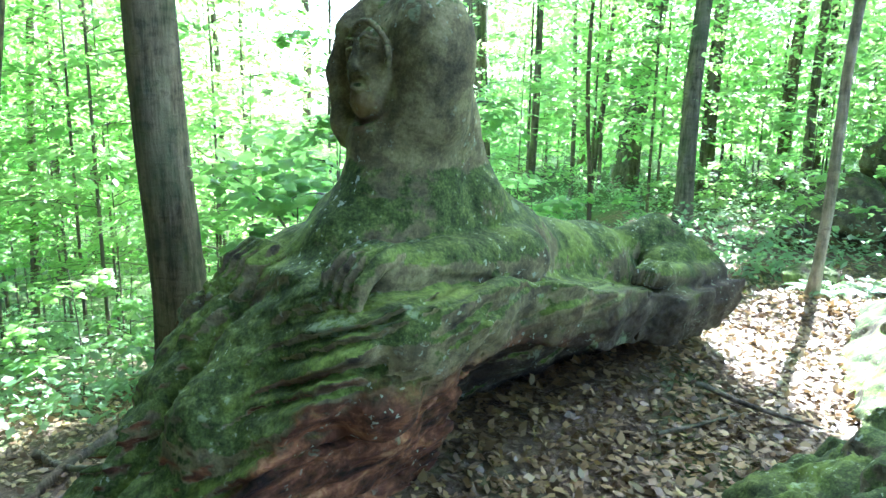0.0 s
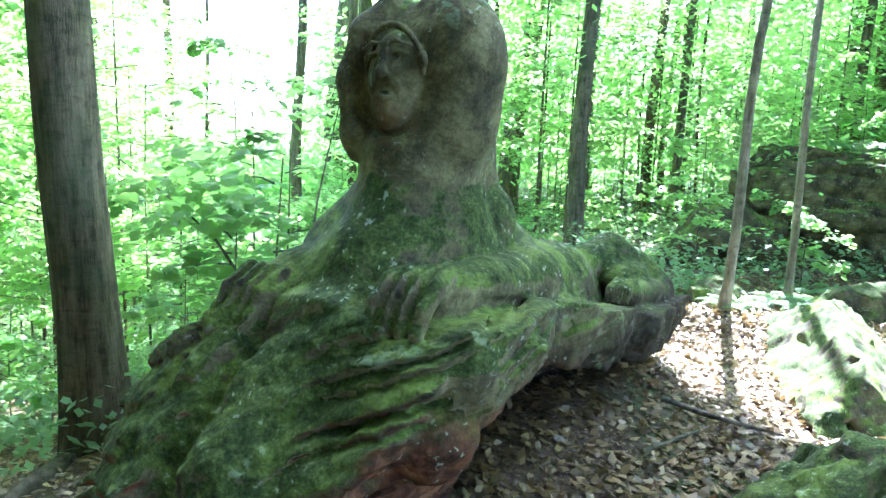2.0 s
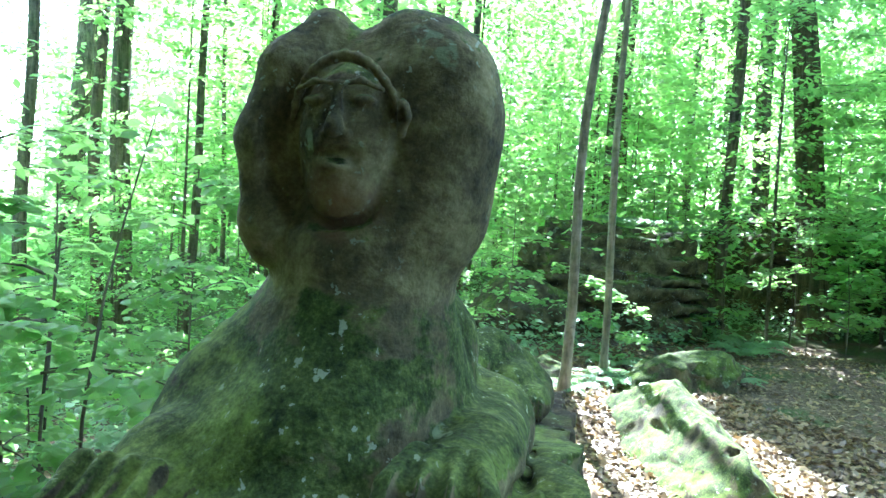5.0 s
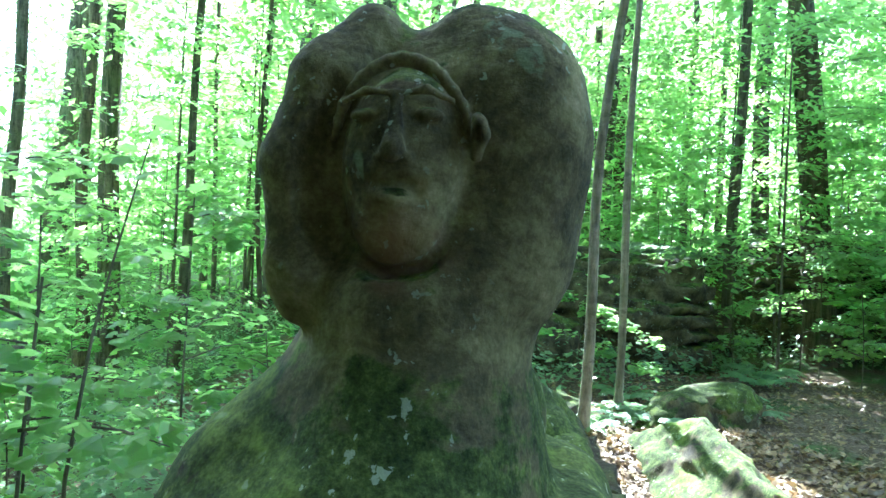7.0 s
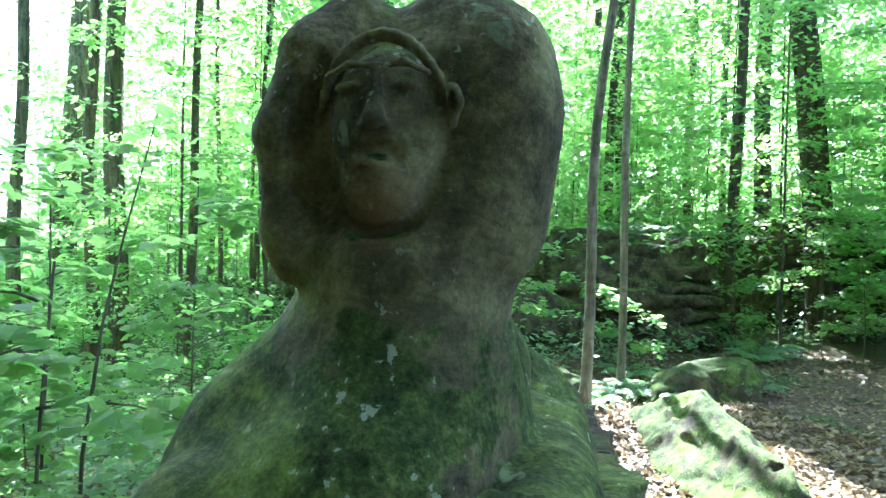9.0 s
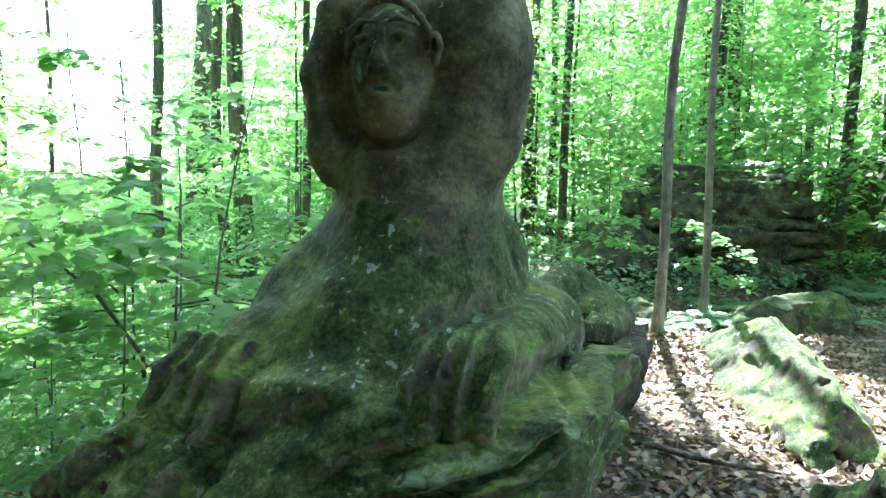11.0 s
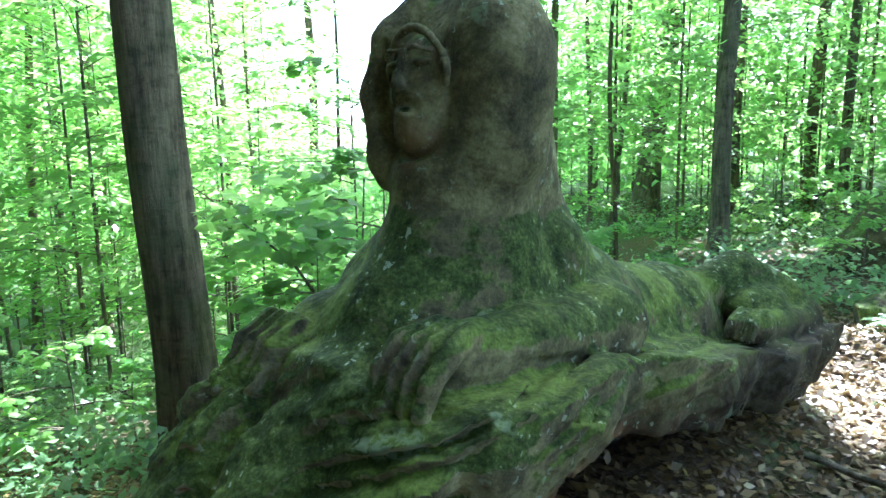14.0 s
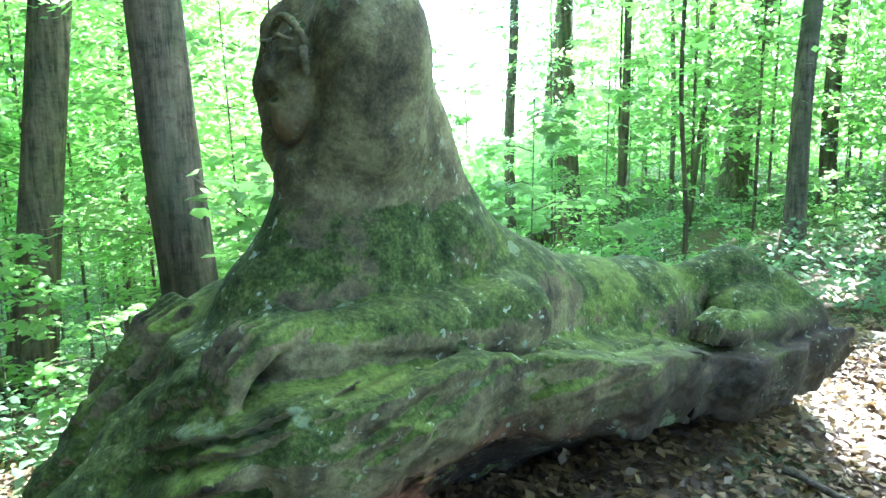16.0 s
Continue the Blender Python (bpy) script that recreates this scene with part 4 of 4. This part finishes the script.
# ---- far woods and low plants ----
def far_woods():
    rnd = np.random.RandomState(7)
    n, k = 230000, 1700
    clump = rnd.randint(0, k, n)
    cb, cd, cz = np.radians(rnd.uniform(-50, 88, k)), rnd.uniform(22, 46, k), rnd.uniform(-1.5, 19, k)
    gap = (cb > radians(-13)) & (cb < radians(0))
    cz = np.where(gap, rnd.uniform(-3, 0.8, k), cz)
    c = np.stack([cd * np.sin(cb), cd * np.cos(cb), cz], 1)
    p = c[clump] + rnd.normal(0, 1, (n, 3)) * np.array((1.5, 1.5, 0.45))
    tagged(new("far_woods", leaves_mesh("far_woods", *thinned([p, rnd.uniform(0, 6.28, n), rnd.normal(-0.3, 0.4, n), rnd.normal(0, 0.4, n), rnd.uniform(0.18, 0.38, n)], (0, 0, 0)), LEAF)),
           "distant sunlit green woodland foliage", "foliage", kind="stuff")


def farthest_woods():
    rnd = np.random.RandomState(37)
    n, k = 130000, 1300
    cb, cd, cz = np.radians(rnd.uniform(-50, 88, k)), rnd.uniform(38, 56, k), rnd.uniform(-2, 22, k)
    cz = np.where((cb > radians(-13)) & (cb < radians(0)), rnd.uniform(-4, -0.5, k), cz)
    pick = rnd.randint(0, k, n)
    p = np.stack([cd * np.sin(cb), cd * np.cos(cb), cz], 1)[pick] + rnd.normal(0, 1, (n, 3)) * np.array((1.8, 1.8, 0.8))
    tagged(new("far_woods", leaves_mesh("far_woods", *thinned([p, rnd.uniform(0, 6.28, n), rnd.normal(-0.6, 0.5, n), rnd.normal(0, 0.5, n), rnd.uniform(0.28, 0.5, n)], (0, 0, 0)), LEAF)),
           "distant hazy green woodland foliage against the sky", "foliage", kind="stuff")


def mid_woods():
    # leafy branches between the trunks
    rnd = np.random.RandomState(27)
    n, k = 190000, 1300
    cb, cd = np.radians(rnd.uniform(8, 85, k)), rnd.uniform(11, 26, k)
    left = rnd.uniform(0, 1, k) < 0.3
    cb = np.where(left, np.radians(rnd.uniform(-50, -15, k)), cb)
    c = np.stack([cd * np.sin(cb), cd * np.cos(cb), 1.0 + (0.5 * cd - 0.5) * rnd.uniform(0, 1, k)], 1)
    pick = rnd.randint(0, k, n)
    p = c[pick] + rnd.normal(0, 1, (n, 3)) * np.array((0.9, 0.9, 0.22))
    tagged(new("mid_woods", leaves_mesh("mid_woods", *thinned([p, rnd.uniform(0, 6.28, n), rnd.normal(-0.25, 0.25, n), rnd.normal(0, 0.3, n), rnd.uniform(0.09, 0.17, n)], (0, 0, 0)), LEAF)),
           "bright green leafy branches among the trunks", "foliage", kind="stuff")


def light_block_leaves():
    # unseen leaves added behind and beside the way to block light
    rnd = np.random.RandomState(17)
    n = 60000
    b, d = np.radians(np.where(rnd.uniform(0, 1, n) < 0.94, rnd.uniform(160, 312, n), rnd.uniform(88, 150, n))), rnd.uniform(7.5, 18, n)
    p = np.stack([d * np.sin(b), d * np.cos(b), rnd.uniform(-0.5, 15, n)], 1)
    tagged(new("light_block_leaves", leaves_mesh("light_block_leaves", p, rnd.uniform(0, 6.28, n), rnd.normal(-0.5, 0.5, n), rnd.normal(0, 0.5, n), rnd.uniform(0.4, 0.8, n), LEAF_DARKENED)),
           "unseen green foliage added behind the path to block light", "foliage", kind="stuff")


def undergrowth():
    rnd = np.random.RandomState(8)
    m = 1900
    b, d = np.radians(rnd.uniform(-55, 85, m)), 3.6 + 16 * rnd.uniform(0, 1, m) ** 1.3
    x, y = d * np.sin(b), d * np.cos(b)
    ok = ~(((x > -0.6) & (x < 7) & (y < 6.6)) | ((x > 4) & (x < 11) & (y > 2) & (y < 7)) | ((x > -3.2) & (y < 4.6)) | (rnd.uniform(0, 1, m) < 0.3) & (d < 5))
    x, y = x[ok], y[ok]
    m, k = len(x), 34
    h = rnd.uniform(0.15, 0.6, m)
    px = np.repeat(x, k) + rnd.normal(0, 0.2, m * k)
    py = np.repeat(y, k) + rnd.normal(0, 0.2, m * k)
    pz = ground_z(px, py) + np.repeat(h, k) * rnd.uniform(0.15, 1, m * k)
    p = np.stack([px, py, pz], 1)
    n = m * k
    tagged(new("undergrowth", leaves_mesh("undergrowth", p, rnd.uniform(0, 6.28, n), rnd.normal(-0.25, 0.25, n), rnd.normal(0, 0.3, n), rnd.uniform(0.05, 0.13, n), LEAF_LOW)),
           "low green seedlings and herbs on the forest floor", "undergrowth", kind="stuff")


def litter():
    rnd = np.random.RandomState(9)
    n = 38000
    x = np.concatenate([rnd.uniform(0.0, 5.0, n), rnd.uniform(-4.5, 0, n // 3), rnd.uniform(3, 9, n // 4)])
    y = np.concatenate([rnd.uniform(1.3, 6.6, n), rnd.uniform(1.6, 6.5, n // 3), rnd.uniform(2, 8, n // 4)])
    n = len(x)
    p = np.stack([x, y, ground_z(x, y) + 0.004 + rnd.uniform(0, 0.02, n)], 1)
    tagged(new("leaf_litter", leaves_mesh("leaf_litter", p, rnd.uniform(0, 6.28, n), rnd.normal(0.05, 0.35, n), rnd.normal(0, 0.45, n), rnd.uniform(0.03, 0.078, n), LITTER)),
           "dry brown fallen leaves scattered on the ground", "fallen leaves", kind="stuff")


far_woods()
farthest_woods()
mid_woods()
light_block_leaves()
undergrowth()
litter()


def fern(x, y, z, size, turn):
    """A rosette of arching fronds, each with paired leaflets."""
    rnd = np.random.RandomState(int(turn * 7) % 999)
    P, Y, T, R, S = [], [], [], [], []
    for i in range(9):
        a = i * 0.698 + rnd.uniform(-0.2, 0.2)
        t = np.linspace(0.08, 1, 26)
        r, hgt = 0.55 * t, 0.5 * t - 0.42 * t * t
        for s in (1, -1):
            P.append(np.stack([r * np.cos(a), r * np.sin(a), hgt], 1))
            Y.append(np.full(26, a + s * 1.25)), T.append(rnd.normal(-0.3, 0.15, 26)), R.append(rnd.normal(0, 0.3, 26)), S.append(0.1 * np.sin(t * 2.7 + 0.35))
    ob = new("fern", leaves_mesh("fern", *[np.concatenate(k) for k in (P, Y, T, R, S)], LEAF_LOW))
    ob.matrix_world = pose(x, y, z, 0, 0, turn) @ Matrix.Diagonal((size, size, size, 1))
    return tagged(ob, "green fern with arching fronds on damp ground", "fern", "ferns")


for i, (x, y, z, s) in enumerate([(4.1, 5.9, None, 0.8), (4.3, 5.7, None, 0.9), (5.3, 5.75, None, 0.9), (5.6, 5.6, None, 0.8), (3.5, 5.9, None, 0.7), (3.2, 5.5, None, 0.6), (6.0, 6.2, None, 1.0),
                                  (7.4, 6.6, None, 1.0), (8.0, 6.9, None, 1.1), (4.9, 6.6, None, 0.8), (7.3, 8.6, 1.6, 1.0), (7.7, 8.5, 1.6, 1.1), (8.0, 8.8, 1.58, 1.3), (7.8, 9.2, 1.6, 1.4), (8.1, 8.4, 1.5, 1.3)]):
    fern(x, y, float(ground_z(x, y)) if z is None else z, s, 37 * i)
for x, y, k, s, z in [(7.9, 8.7, 5, 0.8, 1.4), (8.3, 8.4, 5, 0.9, 1.3), (8.1, 9.5, 5, 0.9, 1.4), (8.6, 9.0, 5, 1.0, 1.2), (5.2, 7.6, 5, 0.9, None), (5.0, 6.8, 5, 0.8, None), (4.0, 7.4, 0, 0.8, None),
                      (8.9, 6.6, 0, 0.9, None), (9.5, 7.2, 1, 0.8, None), (8.6, 5.9, 5, 1.0, None), (9.4, 5.6, 0, 0.8, None), (7.9, 7.3, 5, 0.9, None), (10.6, 6.9, 5, 1.1, None), (11.4, 7.3, 0, 0.8, None), (11.0, 6.1, 5, 1.0, None), (12.4, 7.6, 0, 0.9, None), (10.0, 6.4, 5, 0.9, None), (11.8, 6.4, 5, 1.2, None), (12.6, 8.4, 1, 0.8, None), (9.6, 8.9, 5, 1.1, None), (-1.0, 4.55, 5, 0.95, None), (-0.75, 4.7, 5, 1.2, None), (-1.4, 5.2, 5, 0.8, None), (-0.7, 5.6, 0, 0.9, None), (-1.0, 6.4, 1, 0.9, None), (0.3, 6.6, 0, 1.0, None), (-3.0, 5.4, 5, 0.9, None)]:
    young_tree(k, x, y, 50 * x + 30 * y, s, z)


def leaning_sapling(points, r, tufts, per, leaf, seed):
    """A thin bent stem with tufts of broad maple leaves along its upper part."""
    rnd = np.random.RandomState(seed)
    x, y = points[0][:2]
    base = np.array((x, y, float(ground_z(x, y))))
    path = [np.array((0, 0, -0.1))] + [np.array(p) - base for p in points[1:]]
    ob = new("sapling")
    ob.location = base
    v, q = tube(path, [r * (1 - 0.75 * i / (len(path) - 1)) for i in range(len(path))], 7, seed, 0.04)
    child("stem", fast_mesh("stem", np.array(v), np.array(q), BARK_DARK), ob)
    c = np.repeat(np.array([np.array(t) - base for t in tufts]), per, 0)
    n = len(c)
    p = c + rnd.normal(0, 1, (n, 3)) * np.array((0.19, 0.16, 0.09))
    tagged(child("crown", leaves_mesh("crown", p, rnd.uniform(0, 6.28, n), rnd.normal(-0.4, 0.25, n), rnd.normal(0, 0.35, n), leaf * rnd.uniform(0.6, 1.2, n), LEAF, "maple"), ob), kind="stuff")
    return tagged(ob, "thin leaning maple sapling with broad bright leaves", "sapling", "understorey saplings")


leaning_sapling([(-0.88, 4.7, 0), (-0.9, 4.62, 0.55), (-1.09, 4.5, 0.9), (-1.26, 4.42, 1.09), (-1.6, 4.3, 1.4)], 0.014,
                [(-1.2, 4.42, 1.2), (-1.1, 4.5, 1.05), (-1.28, 4.4, 1.32)], 34, 0.12, 71)
leaning_sapling([(-0.57, 5.07, 0), (-0.55, 5.07, 0.45), (-0.47, 5.06, 1.09), (-0.39, 5.05, 1.48), (-0.25, 5.0, 2.1)], 0.012,
                [(-0.4, 5.05, 1.6), (-0.1, 5.0, 2.0), (-0.6, 5.1, 1.9)], 12, 0.1, 72)


# ---- fallen wood and roots ----
def stick(name, pts, r, label, category, mat):
    path = [(x, y, float(ground_z(x, y)) + z) for x, y, z in pts]
    n = 14
    fine = []
    for i in range(n + 1):
        t = i / n * (len(path) - 1)
        k = min(int(t), len(path) - 2)
        a, b = Vector(path[k]), Vector(path[k + 1])
        p = a.lerp(b, t - k)
        fine.append(p + 0.25 * r * Vector((math.sin(7 * t), math.cos(5 * t), 0.4 * math.sin(9 * t))))
    v, q = tube(fine, [r * (1 - 0.7 * i / n) for i in range(n + 1)], 8, 4, 0.12)
    ob = new(name, fast_mesh(name, np.array(v), np.array(q), mat))
    return tagged(ob, label, category)


stick("root", [(-2.0, 4.6, 0.0), (-2.15, 4.1, 0.05), (-2.35, 3.55, 0.04), (-2.5, 3.1, -0.02)], 0.06, "exposed brown tree root over dry leaves", "root", BARK)
stick("fallen_branch", [(-2.7, 4.2, 0.03), (-2.2, 3.75, 0.05), (-1.7, 3.5, 0.03)], 0.03, "dead fallen branch lying on dry leaves", "branch", BARK_DARK)
stick("fallen_branch", [(1.45, 3.6, 0.03), (1.75, 3.35, 0.04), (2.0, 3.2, 0.02)], 0.018, "dead fallen branch lying on dry leaves", "branch", BARK_DARK)
stick("fallen_branch", [(1.1, 3.15, 0.02), (1.5, 3.3, 0.03), (1.9, 3.5, 0.02)], 0.012, "dead fallen branch lying on dry leaves", "branch", BARK_DARK)
stick("fallen_branch", [(4.9, 6.0, 0.05), (5.5, 6.1, 0.07), (6.1, 6.0, 0.04)], 0.05, "dead fallen branch lying on dry leaves", "branch", BARK_DARK)
